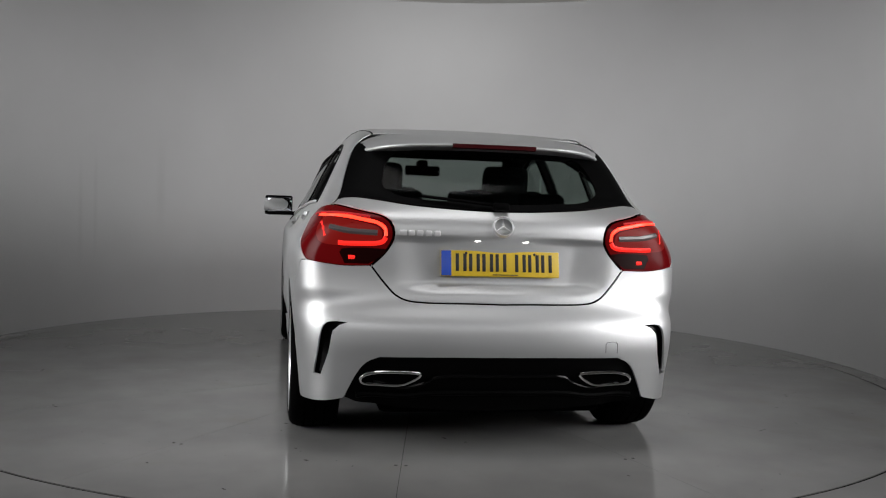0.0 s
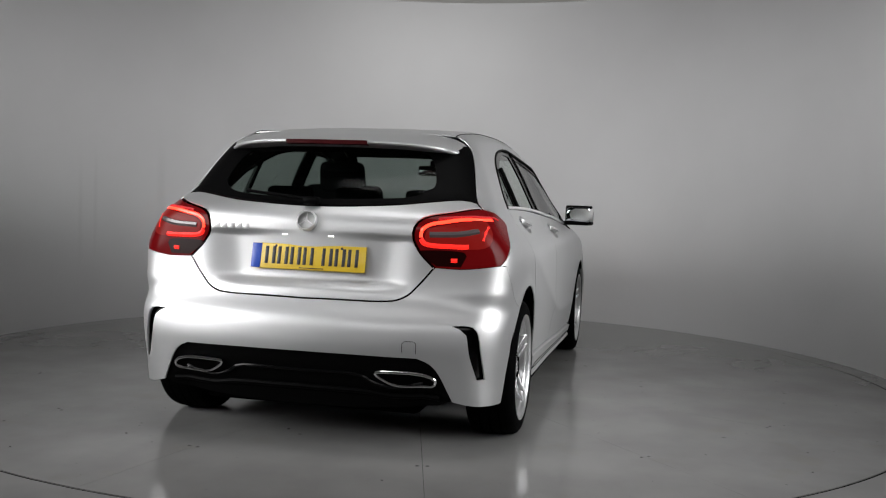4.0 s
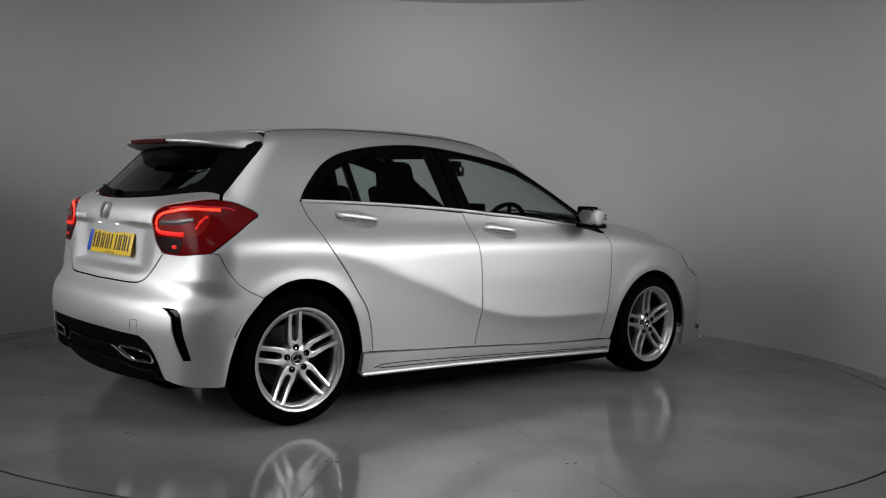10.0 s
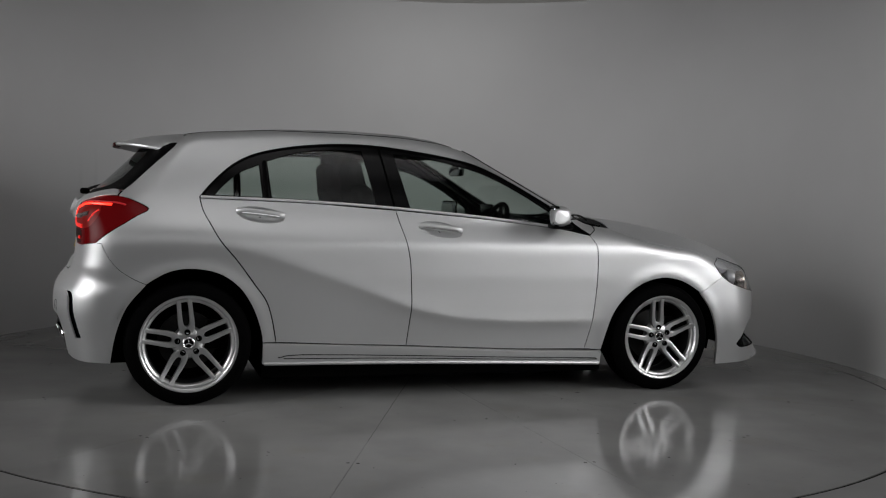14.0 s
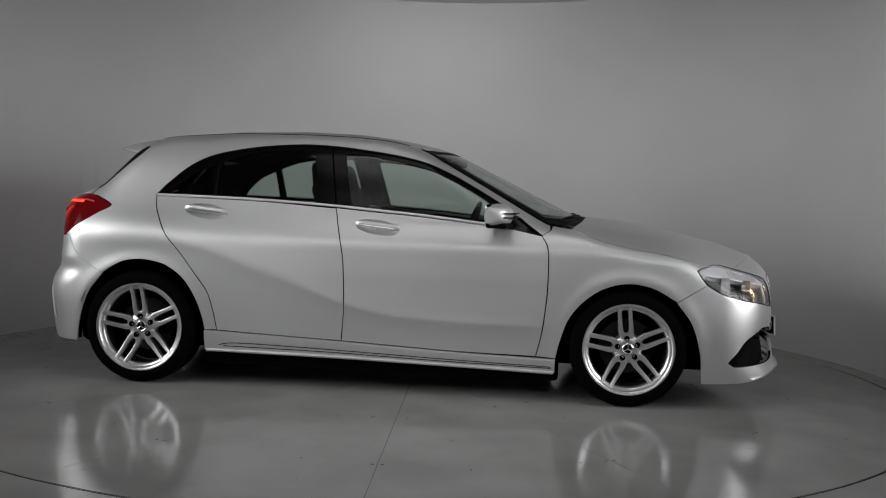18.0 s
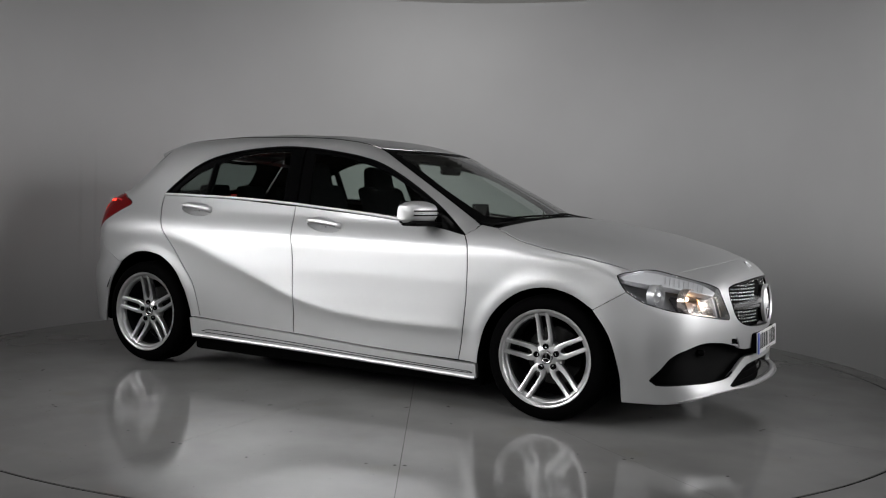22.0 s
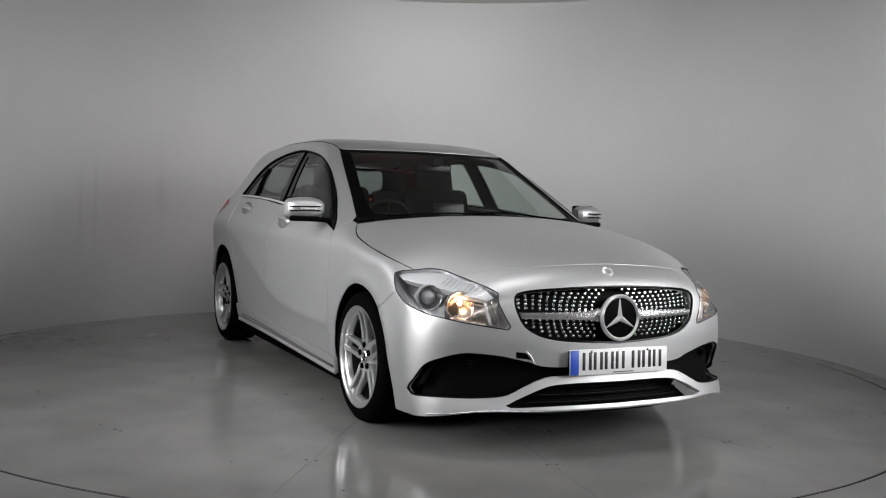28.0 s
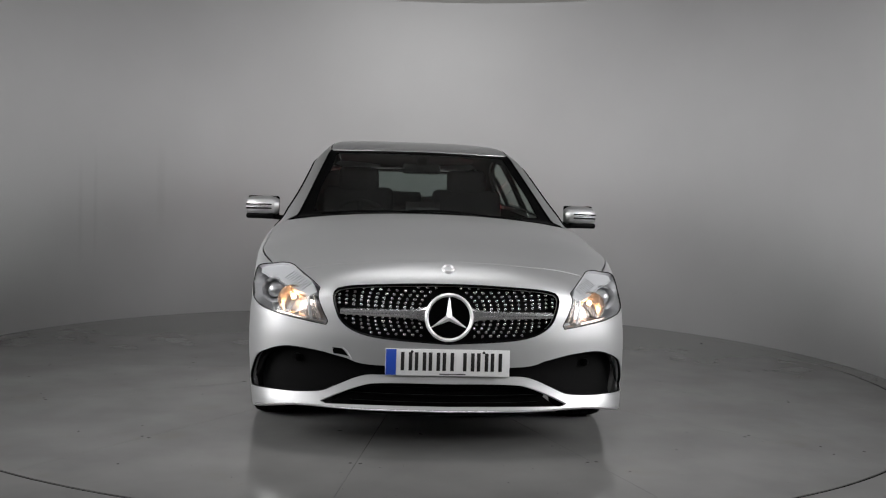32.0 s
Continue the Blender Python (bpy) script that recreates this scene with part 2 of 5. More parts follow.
SIDE_CURVE = [(0.05, 0.80), (0.2, 0.825), (0.28, 0.84), (0.40, 0.853), (0.52, 0.864), (0.66, 0.871), (0.80, 0.871), (0.842, 0.868),
              (0.90, 0.836), (0.96, 0.795), (1.02, 0.768), (1.10, 0.728), (1.20, 0.682), (1.30, 0.630), (1.37, 0.585), (1.5, 0.50)]
FLANK = smooth_table(SIDE_CURVE, 0.0, 1.6, 0.015)
HAUNCH = smooth_table(SIDE_CURVE, 0.0, 1.6, 0.038)
CREST = smooth_table([(-2.3, 0.86), (-1.6, 0.88), (-1.2, 0.83), (-0.95, 0.765), (-0.7, 0.675), (-0.43, 0.58), (-0.195, 0.492), (0.06, 0.438), (0.42, 0.416), (0.9, 0.418), (2.4, 0.42)], -2.4, 2.4, 0.05)
PROFILE = smooth_table([(-2.4, 1.13), (-1.75, 1.328), (-1.60, 1.356), (-1.30, 1.409), (-0.9, 1.446), (-0.5, 1.458), (-0.2, 1.451), (0.05, 1.427), (0.25, 1.386), (0.36, 1.352),
                        (0.75, 1.165), (1.09, 1.002), (1.14, 0.998), (1.4, 0.970), (1.7, 0.920), (1.95, 0.862), (2.10, 0.808), (2.2, 0.762), (2.4, 0.64)], -2.4, 2.6, 0.025)
TAIL = smooth_table([(0.1, 1.91), (0.25, 1.972), (0.38, 2.030), (0.47, 2.042), (0.575, 2.031), (0.615, 1.995), (0.66, 1.958), (0.76, 1.944), (0.90, 1.940), (0.97, 1.940),
                     (1.02, 1.915), (1.06, 1.86), (1.10, 1.81), (1.2, 1.71), (1.285, 1.625), (1.4, 1.50), (1.6, 1.25)], 0.0, 1.7, 0.026)
NOSE = smooth_table([(0.0, 2.20), (0.14, 2.285), (0.20, 2.283), (0.26, 2.262), (0.36, 2.24), (0.5, 2.245), (0.60, 2.238), (0.68, 2.222), (0.76, 2.185), (0.82, 2.14), (0.95, 2.0)], 0.0, 1.0, 0.016)


def tab(t, v):
    return np.interp(v, t[0], t[1])


def step(a, b, v):
    t = np.clip((v - a) / (b - a), 0, 1)
    return t * t * (3 - 2 * t)


def smax(a, b, k):
    h = np.maximum(k - np.abs(a - b), 0) / k
    return np.maximum(a, b) + h * h * k * 0.25


def half_width(x, z):
    fore = step(-1.05, -0.25, x)
    w = tab(HAUNCH, z) * (1 - fore) + tab(FLANK, z) * fore
    d = z - tab(CREST, x)
    amp = 0.019 * (0.62 + 0.38 * step(-0.65, 0.0, x)) * step(-1.45, -0.9, x) * (1 - step(0.75, 1.05, x))
    soft = 0.012 + 0.02 * (1 - step(-0.75, -0.1, x))
    e = np.sqrt(d * d + soft * soft) - soft
    up = np.where(d > 0, np.exp(-e / 0.11), np.exp(-e / 0.055))
    w = w + amp * up
    w = w + 0.014 * step(-0.1, 0.25, x) * (1 - step(0.80, 0.95, x)) * step(0.93, 1.02, z)
    # haunch over the rear wheels, fuller wings over the front ones
    w = w + 0.022 * np.exp(-((x + 1.45) / 0.38) ** 2 - ((z - 0.90) / 0.12) ** 2)
    for cx in (-1.35, 1.35):
        r = np.hypot(x - cx, z - 0.315)
        w = w + 0.007 * np.exp(-((r - 0.375) / 0.04) ** 2) * step(0.15, 0.35, z)
    w = w + step(0.34, 0.17, z) * (0.008 * step(1.6, 1.8, x) + 0.018 * step(1.6, 1.8, -x))
    w = w + 0.020 * step(1.45, 1.72, x) * step(0.86, 0.62, z)
    low = 1 - 0.6 * step(0.95, 1.1, z)
    w = w - 0.11 * np.clip(-x - 1.4, 0, 2) ** 2 - (0.17 - 0.13 * step(0.74, 0.34, z)) * np.clip(x - 1.28, 0, 2) ** 2 * low
    return w


def hull(P):
    x, y, z = P[:, 0], np.abs(P[:, 1]), P[:, 2]
    y2 = y * y
    side = (y - half_width(x, z)) * (0.97 - 0.11 * step(0.9, 1.1, z))
    bow = 0.42 * step(-0.2, 0.3, x) * (1 - step(1.05, 1.7, x))
    crown = 0.065 + 0.05 * step(1.0, 1.5, x) + 0.29 * step(1.5, 2.25, x)
    zt = tab(PROFILE, x + bow * y2) - crown * y2 * (0.6 + 0.8 * y2)
    # the raised middle of the bonnet with its two soft folds
    fold = y - (0.66 - 0.17 * step(1.1, 2.1, x))
    zt = zt + step(1.0, 1.25, x) * (0.008 - 0.05 * (fold + np.sqrt(fold * fold + 2e-4)))
    slope = (tab(PROFILE, x + bow * y2 + 0.01) - tab(PROFILE, x + bow * y2 - 0.01)) / 0.02
    top = (z - zt) / np.sqrt(1 + slope ** 2)
    r = tab(TAIL, z) - y2 * (0.13 + 0.19 * step(1.0, 1.12, z)) - 0.05 * y2 * y2 - 0.10 * y2 * y2 * (1 - step(0.6, 0.7, z))
    r = r - 0.037 * step(0.11, -0.09, y - (0.41 - 0.12 * np.clip(0.90 - z, 0, 1))) * step(0.685, 0.735, z) * (1 - step(0.905, 0.925, z))
    r = r + 0.045 * step(0.42, 0.2, z) * step(0.52, 0.66, y)
    rs = (tab(TAIL, z + 0.01) - tab(TAIL, z - 0.01)) / 0.02
    rear = (-x - r) / np.sqrt(1 + rs ** 2)
    f = tab(NOSE, z) - 0.27 * y2 - 0.15 * y2 * y2
    front = x - f
    g = np.maximum(smax(front, side, 0.13), smax(rear, side, 0.13 - 0.04 * step(1.03, 1.12, z)))
    return smax(g, top, 0.05)


def normals(P):
    e = 0.002
    g = np.stack([hull(P + d) - hull(P - d) for d in np.eye(3) * e], 1)
    return g / np.maximum(np.linalg.norm(g, axis=1, keepdims=True), 1e-9)


def drop(P, d, far=2.6, deep=0.4):
    """Slides points along -d from outside until they lie on the hull."""
    P = np.asarray(P, float)
    s = np.linspace(far, -deep, 110)
    hi, lo, done = np.full(len(P), far), np.full(len(P), -deep), np.zeros(len(P), bool)
    for a, b in zip(s, s[1:]):
        inside = (hull(P + b * d) < 0) & ~done
        hi[inside], lo[inside] = a, b
        done |= inside
    for _ in range(22):
        m = (hi + lo) / 2
        ins = hull(P + m[:, None] * d) < 0
        lo, hi = np.where(ins, m, lo), np.where(ins, hi, m)
    return P + lo[:, None] * d


def snap(P):
    """Moves nearby points onto the hull the short way."""
    P = np.array(P, float)
    for _ in range(6):
        P = P - normals(P) * np.clip(hull(P), -0.08, 0.08)[:, None]
    return P


def curve(points, spacing, closed=True):
    """Smooth line through points; a fourth value marks a sharp corner."""
    P = [np.array(p[:3], float) for p in points]
    sharp = [len(p) > 3 for p in points]
    n = len(P)
    out = []
    for i in range(n if closed else n - 1):
        a, b = P[i], P[(i + 1) % n]
        pa = a if sharp[i] or (not closed and i == 0) else P[i - 1]
        pb = b if sharp[(i + 1) % n] or (not closed and i == n - 2) else P[(i + 2) % n]
        m0 = (b - pa) / (1 if pa is a else 2)
        m1 = (pb - a) / (1 if pb is b else 2)
        k = max(1, int(np.linalg.norm(b - a) / spacing))
        for j in range(k):
            t = j / k
            h = (2 * t ** 3 - 3 * t ** 2 + 1) * a + (t ** 3 - 2 * t ** 2 + t) * m0 + (-2 * t ** 3 + 3 * t ** 2) * b + (t ** 3 - t ** 2) * m1
            out.append(h)
    if not closed:
        out.append(P[-1])
    return np.array(out)


def inside_poly(pts, poly):
    x, y = pts[:, 0], pts[:, 1]
    res = np.zeros(len(pts), bool)
    q = np.roll(poly, -1, 0)
    for (x0, y0), (x1, y1) in zip(poly, q):
        if y0 == y1:
            continue
        c = ((y0 > y) != (y1 > y)) & (x < (x1 - x0) * (y - y0) / (y1 - y0) + x0)
        res ^= c
    return res


def shrink(poly, w):
    nx, pv = np.roll(poly, -1, 0), np.roll(poly, 1, 0)
    t = nx - pv
    t /= np.maximum(np.linalg.norm(t, axis=1, keepdims=True), 1e-9)
    area2 = np.sum(poly[:, 0] * nx[:, 1] - nx[:, 0] * poly[:, 1])
    return poly + np.stack([-t[:, 1], t[:, 0]], 1) * (w if area2 > 0 else -w)


def edge_dist(pts, poly):
    best = np.full(len(pts), 9.0)
    q = np.roll(poly, -1, 0)
    for a, b in zip(poly, q):
        ab = b - a
        t = np.clip(((pts - a) @ ab) / max(ab @ ab, 1e-12), 0, 1)
        best = np.minimum(best, np.linalg.norm(pts - a - t[:, None] * ab, axis=1))
    return best


def panel(name, outline, d, material, parent, holes=(), res=0.03, gap=0.0031, lift=0.0, flange=0.005, label="", fine=0.02, feature=()):
    """A sheet cut from the hull along an outline, seen along d, with its edges turned in."""
    d = np.array(d, float)
    d /= np.linalg.norm(d)
    e1 = np.cross((0, 0, 1), d) if abs(d[2]) < 0.9 else np.cross((0, 1, 0), d)
    e1 /= np.linalg.norm(e1)
    e2 = np.cross(d, e1)
    B = np.stack([e1, e2], 1)
    loops = [shrink(snap(curve(outline, fine)) @ B, gap)] + [snap(curve(h, fine)) @ B for h in holes]
    lo, hi = loops[0].min(0), loops[0].max(0)
    gx, gy = np.meshgrid(np.arange(lo[0], hi[0], res), np.arange(lo[1], hi[1], res))
    gx[1::2] += res / 2
    pts = np.stack([gx.ravel(), gy.ravel()], 1)
    ok = inside_poly(pts, loops[0])
    for h in loops[1:]:
        ok &= ~inside_poly(pts, h)
    pts = pts[ok]
    for line in feature:
        f2 = np.asarray(line) @ B
        keep = np.array([np.min(np.linalg.norm(f2 - q, axis=1)) > 0.010 for q in pts])
        ins = inside_poly(f2, loops[0])
        for h in loops[1:]:
            ins &= ~inside_poly(f2, h)
        pts = np.concatenate([pts[keep], f2[ins]])
    for l in loops:
        pts = pts[edge_dist(pts, l) > min(res * 0.45, 0.006)]
    allp, edges, o = [], [], 0
    for l in loops:
        allp.append(l)
        edges += [(o + i, o + (i + 1) % len(l)) for i in range(len(l))]
        o += len(l)
    allp.append(pts)
    vin = np.concatenate(allp)
    from mathutils.geometry import delaunay_2d_cdt
    vs, _, fs, *_ = delaunay_2d_cdt([Vector(v) for v in vin], edges, [], 0, 1e-6)
    v2 = np.array([tuple(v) for v in vs])
    tri = np.array([f for f in fs if len(f) == 3])
    cen = v2[tri].mean(1)
    keep = inside_poly(cen, loops[0])
    for h in loops[1:]:
        keep &= ~inside_poly(cen, h)
    tri = tri[keep]
    V = drop(v2[:, :1] * e1 + v2[:, 1:] * e2, d)
    N = normals(V)
    V = V + N * lift
    # outward winding
    fn = np.cross(V[tri[:, 1]] - V[tri[:, 0]], V[tri[:, 2]] - V[tri[:, 0]])
    flip = (fn * N[tri[:, 0]]).sum(1) < 0
    tri[flip] = tri[flip][:, ::-1]
    faces = [tuple(t) for t in tri]
    if flange > 0:
        count = {}
        for t in faces:
            for a, b in zip(t, t[1:] + t[:1]):
                count[(a, b)] = 1
        rim = [(a, b) for (a, b) in count if (b, a) not in count]
        ids, base = {}, len(V)
        extra, exn = [], []
        for a, b in rim:
            out = np.cross(V[b] - V[a], N[a])
            out /= max(np.linalg.norm(out), 1e-9)
            for i in (a, b):
                if i not in ids:
                    ids[i] = base + len(extra)
                    soft = N[i] * 0.5 + out * 0.85
                    extra += [V[i], V[i] - N[i] * flange]
                    exn += [soft / np.linalg.norm(soft), out]
            faces.append((b, a, ids[a]))
            faces[-1] = (ids[b], ids[a], ids[a] + 1, ids[b] + 1)
        V, N = np.concatenate([V, np.array(extra)]), np.concatenate([N, np.array(exn)])
    me = bpy.data.meshes.new(name)
    me.from_pydata(V.tolist(), [], faces)
    me.update()
    me.materials.append(material)
    me.polygons.foreach_set("use_smooth", [True] * len(me.polygons))
    me.normals_split_custom_set_from_vertices(N.tolist())
    ob = new(name, me)
    ob.parent = parent
    if label:
        ob["label"] = label
    return ob


def flank(points, sharp=()):
    """Side-view (x, z) pairs laid on the right flank."""
    out = []
    for i, (x, z) in enumerate(points):
        y = -float(half_width(np.array([x]), np.array([z]))[0])
        out.append((x, y, z, 1) if i in sharp else (x, y, z))
    return out


def both(points):
    """A right-hand half outline from centre to centre, closed with its mirror image."""
    m = [(p[0], -p[1], *p[2:]) for p in reversed(points) if abs(p[1]) > 1e-6]
    return list(points) + m


# ---- the studio ----
def ring_sheet(r0, r1, z, n, a0=0.0, a1=2 * math.pi, rows=1):
    vs, fs = [], []
    for j in range(rows + 1):
        r = r0 + (r1 - r0) * j / rows
        for i in range(n + 1):
            a = a0 + (a1 - a0) * i / n
            vs.append((r * math.cos(a), r * math.sin(a), z))
    for j in range(rows):
        for i in range(n):
            k = j * (n + 1) + i
            fs.append((k, k + n + 1, k + n + 2, k + 1))
    return vs, fs


RIM, WALL_R, WALL_H = 2.912, 3.09, 2.92
A0, A1 = radians(-5), radians(185)

vs, fs = ring_sheet(RIM + 0.015, 14.0, 0.0, 160, rows=10)
base = len(vs)
for i in range(161):
    a = 2 * math.pi * i / 160
    vs.append(((RIM + 0.015) * math.cos(a), (RIM + 0.015) * math.sin(a), -0.06))
fs += [(i, i + 1, base + i + 1, base + i) for i in range(160)]
tagged(raw("floor", vs, fs, FLOORMAT), "worn grey painted studio floor round the turntable", "floor", kind="structure")
vs, fs = ring_sheet(RIM + 0.0015, RIM + 0.0155, -0.003, 160)
tagged(raw("turntable_seam", vs, fs, MATTE), "dark joint round the rotating platform", "joint", kind="structure")
vs, fs = ring_sheet(0.0, RIM + 0.05, -0.055, 96)
tagged(raw("turntable_pit", vs, fs, MATTE), "dark pit below the rotating platform", "pit", kind="structure")


def wall_mesh():
    n, vs, fs = 160, [], []
    prof = [(WALL_R, 0.0), (WALL_R, 0.02)] + [(WALL_R, 0.02 + (WALL_H - 0.02) * k / 12) for k in range(1, 13)] + [(WALL_R + 0.06, WALL_H), (WALL_R + 0.06, 0.0)]
    m = len(prof)
    for i in range(n + 1):
        a = A0 + (A1 - A0) * i / n
        for r, z in prof:
            vs.append((r * math.cos(a), r * math.sin(a), z))
    for i in range(n):
        for j in range(m - 1):
            k = i * m + j
            fs.append((k, k + 1, k + m + 1, k + m))
    fs += [tuple(range(m)), tuple(n * m + j for j in reversed(range(m)))]
    return vs, fs


vs, fs = wall_mesh()
wall = tagged(raw("wall_cyclorama", vs, fs, WALLMAT), "tall curved light grey studio wall, softly scuffed", "wall", kind="structure")
for a, w, z0, z1 in ((150.3, 1.3, 0.30, 1.45), (147.6, 1.1, 0.38, 1.55), (136.0, 2.5, 0.6, 1.6)):
    vs, fs, uv = [], [], []
    for i in range(7):
        for j in range(5):
            t = radians(a + w * (i / 6 - 0.5))
            vs.append(((WALL_R - 0.003) * math.cos(t), (WALL_R - 0.003) * math.sin(t), z0 + (z1 - z0) * j / 4))
            uv.append((i / 6, j / 4))
    for i in range(6):
        for j in range(4):
            k = i * 5 + j
            fs.append((k, k + 1, k + 6, k + 5))
    sm = raw("wall_smear", vs, fs, SMEAR, wall)
    lay = sm.data.uv_layers.new(name="UVMap")
    for lp in sm.data.loops:
        lay.data[lp.index].uv = uv[lp.vertex_index]
# the hall round the set
for nm, c, s in (("wall_south", (0, -9.1, 2.0), (14.4, 0.2, 4.0)), ("wall_north", (0, 5.1, 2.0), (14.4, 0.2, 4.0)),
                 ("wall_west", (-7.1, -2, 2.0), (0.2, 14.0, 4.0)), ("wall_east", (7.1, -2, 2.0), (0.2, 14.0, 4.0))):
    tagged(part(nm, box_bm(*c, *s), CEILMAT if nm == "wall_north" else HALLMAT, smooth=False), "plain dim wall of the hall", "wall", kind="structure")
tagged(part("ceiling", box_bm(0, -2, 4.05, 14.4, 14.4, 0.1), CEILMAT, smooth=False), "pale hall ceiling above the set", "ceiling", kind="structure")


def turntable():
    t = thing("turntable", "round grey-painted rotating platform of wedge plates, glossy and scuffed", "turntable")
    first = radians(349.75)
    w = 2 * math.pi / 14
    for k in range(14):
        vs, fs = [], []
        gap = 0.0008
        n, rows = 8, 6
        for j in range(rows + 1):
            r = 0.30 + (RIM - 0.30) * j / rows
            for i in range(n + 1):
                a = first + k * w + gap / r + (w - 2 * gap / r) * i / n
                vs.append((r * math.cos(a), r * math.sin(a), 0.0))
        for j in range(rows):
            for i in range(n):
                q = j * (n + 1) + i
                fs.append((q, q + n + 1, q + n + 2, q + 1))
        m = len(vs)
        loop = [j * (n + 1) for j in range(rows + 1)] + [rows * (n + 1) + i for i in range(1, n + 1)] + [j * (n + 1) + n for j in range(rows - 1, -1, -1)]
        vs += [(vs[i][0], vs[i][1], -0.02) for i in loop]
        fs += [(loop[i + 1], loop[i], m + i, m + i + 1) for i in range(len(loop) - 1)]
        raw("platform_plate", vs, fs, FLOORMAT, t, smooth=False)
    for k in range(14):
        for da in (-0.55, 0.5):
            a = first + k * w + radians(da)
            bm = lathe([(0.0001, 0.0016), (0.006, 0.0016), (0.008, 0.0005)], 10, "Z")
            bm.transform(Matrix.Translation((2.24 * math.cos(a), 2.24 * math.sin(a), 0)))
            part("plate_screw", bm, GRIT, t)
    rnd = random.Random(7)
    vs, fs = [], []
    for k in range(170):
        r, a = 0.4 + 2.4 * rnd.random() ** 0.6, rnd.random() * 2 * math.pi
        size, n = 0.002 + 0.006 * rnd.random() ** 3, 6
        st, tw = 1 + 1.5 * rnd.random(), rnd.random() * 3.14
        o = len(vs)
        for i in range(n):
            q = 2 * math.pi * i / n
            e = size * (0.7 + 0.5 * rnd.random())
            u, v = e * st * math.cos(q), e * math.sin(q)
            vs.append((r * math.cos(a) + u * math.cos(tw) - v * math.sin(tw), r * math.sin(a) + u * math.sin(tw) + v * math.cos(tw), 0.0004))
        vs.append((r * math.cos(a), r * math.sin(a), 0.0004 + size * 0.4))
        fs += [(o + i, o + (i + 1) % n, o + n) for i in range(n)]
    g = raw("floor_grit", vs, fs, GRIT, t, "scattered dark specks of grit")
    g["kind"] = "stuff"
    raw("hub_plate", *ring_sheet(0.0, 0.2985, 0.0, 48), FLOORMAT, t, smooth=False)
    return t


# ---- the car ----
WELL = 0.315


def plate_bm(outer, holes, depth, height, bevel=0.0025):
    """A flat shape in x, z (with holes) given thickness towards +y; height(x, z) sets the face."""
    from mathutils.geometry import delaunay_2d_cdt
    loops = [np.array(outer, float)] + [np.array(h, float) for h in holes]
    pts, edges, o = np.concatenate(loops), [], 0
    for l in loops:
        edges += [(o + i, o + (i + 1) % len(l)) for i in range(len(l))]
        o += len(l)
    vs, _, fs, *_ = delaunay_2d_cdt([Vector(p) for p in pts], edges, [], 0, 1e-7)
    v2 = np.array([tuple(v) for v in vs])
    tri = np.array(fs)
    cen = v2[tri].mean(1)
    ok = inside_poly(cen, loops[0])
    for h in loops[1:]:
        ok &= ~inside_poly(cen, h)
    bm = bmesh.new()
    ring = [bm.verts.new((x, height(x, z), z)) for x, z in v2]
    for t in tri[ok]:
        bm.faces.new([ring[i] for i in t])
    bmesh.ops.recalc_face_normals(bm, faces=bm.faces)
    if sum(f.normal.y for f in bm.faces) > 0:
        bmesh.ops.reverse_faces(bm, faces=bm.faces)
    rim = [e for e in bm.edges if e.is_boundary]
    ext = bmesh.ops.extrude_edge_only(bm, edges=rim)["geom"]
    low = [v for v in ext if isinstance(v, bmesh.types.BMVert)]
    for v in low:
        v.co.y += depth
    if bevel > 0:
        bmesh.ops.bevel(bm, geom=rim, offset=bevel, segments=2, profile=0.6, affect="EDGES")
    bmesh.ops.recalc_face_normals(bm, faces=bm.faces)
    return bm


def spoke_bm():
    half = [(0.040, 0.022), (0.056, 0.031), (0.074, 0.0385), (0.095, 0.0415), (0.125, 0.0405), (0.165, 0.039), (0.205, 0.0385), (0.243, 0.0405)]
    outer = half + [(x, -y) for x, y in reversed(half)]
    slot = [(0.086, 0.0080), (0.094, 0.0135), (0.115, 0.0165), (0.16, 0.0170), (0.205, 0.0165), (0.228, 0.0150), (0.234, 0.0090)]
    hole = [(0.083, 0.0)] + slot + [(x, -y) for x, y in reversed(slot)]
    return plate_bm(outer, [hole], 0.030, lambda x, z: -0.072 - 0.030 * (max(x - 0.04, 0.0) / 0.2) ** 1.3 + 0.006 * math.sin(math.pi * min(max((x - 0.06) / 0.18, 0), 1)), 0.0055)


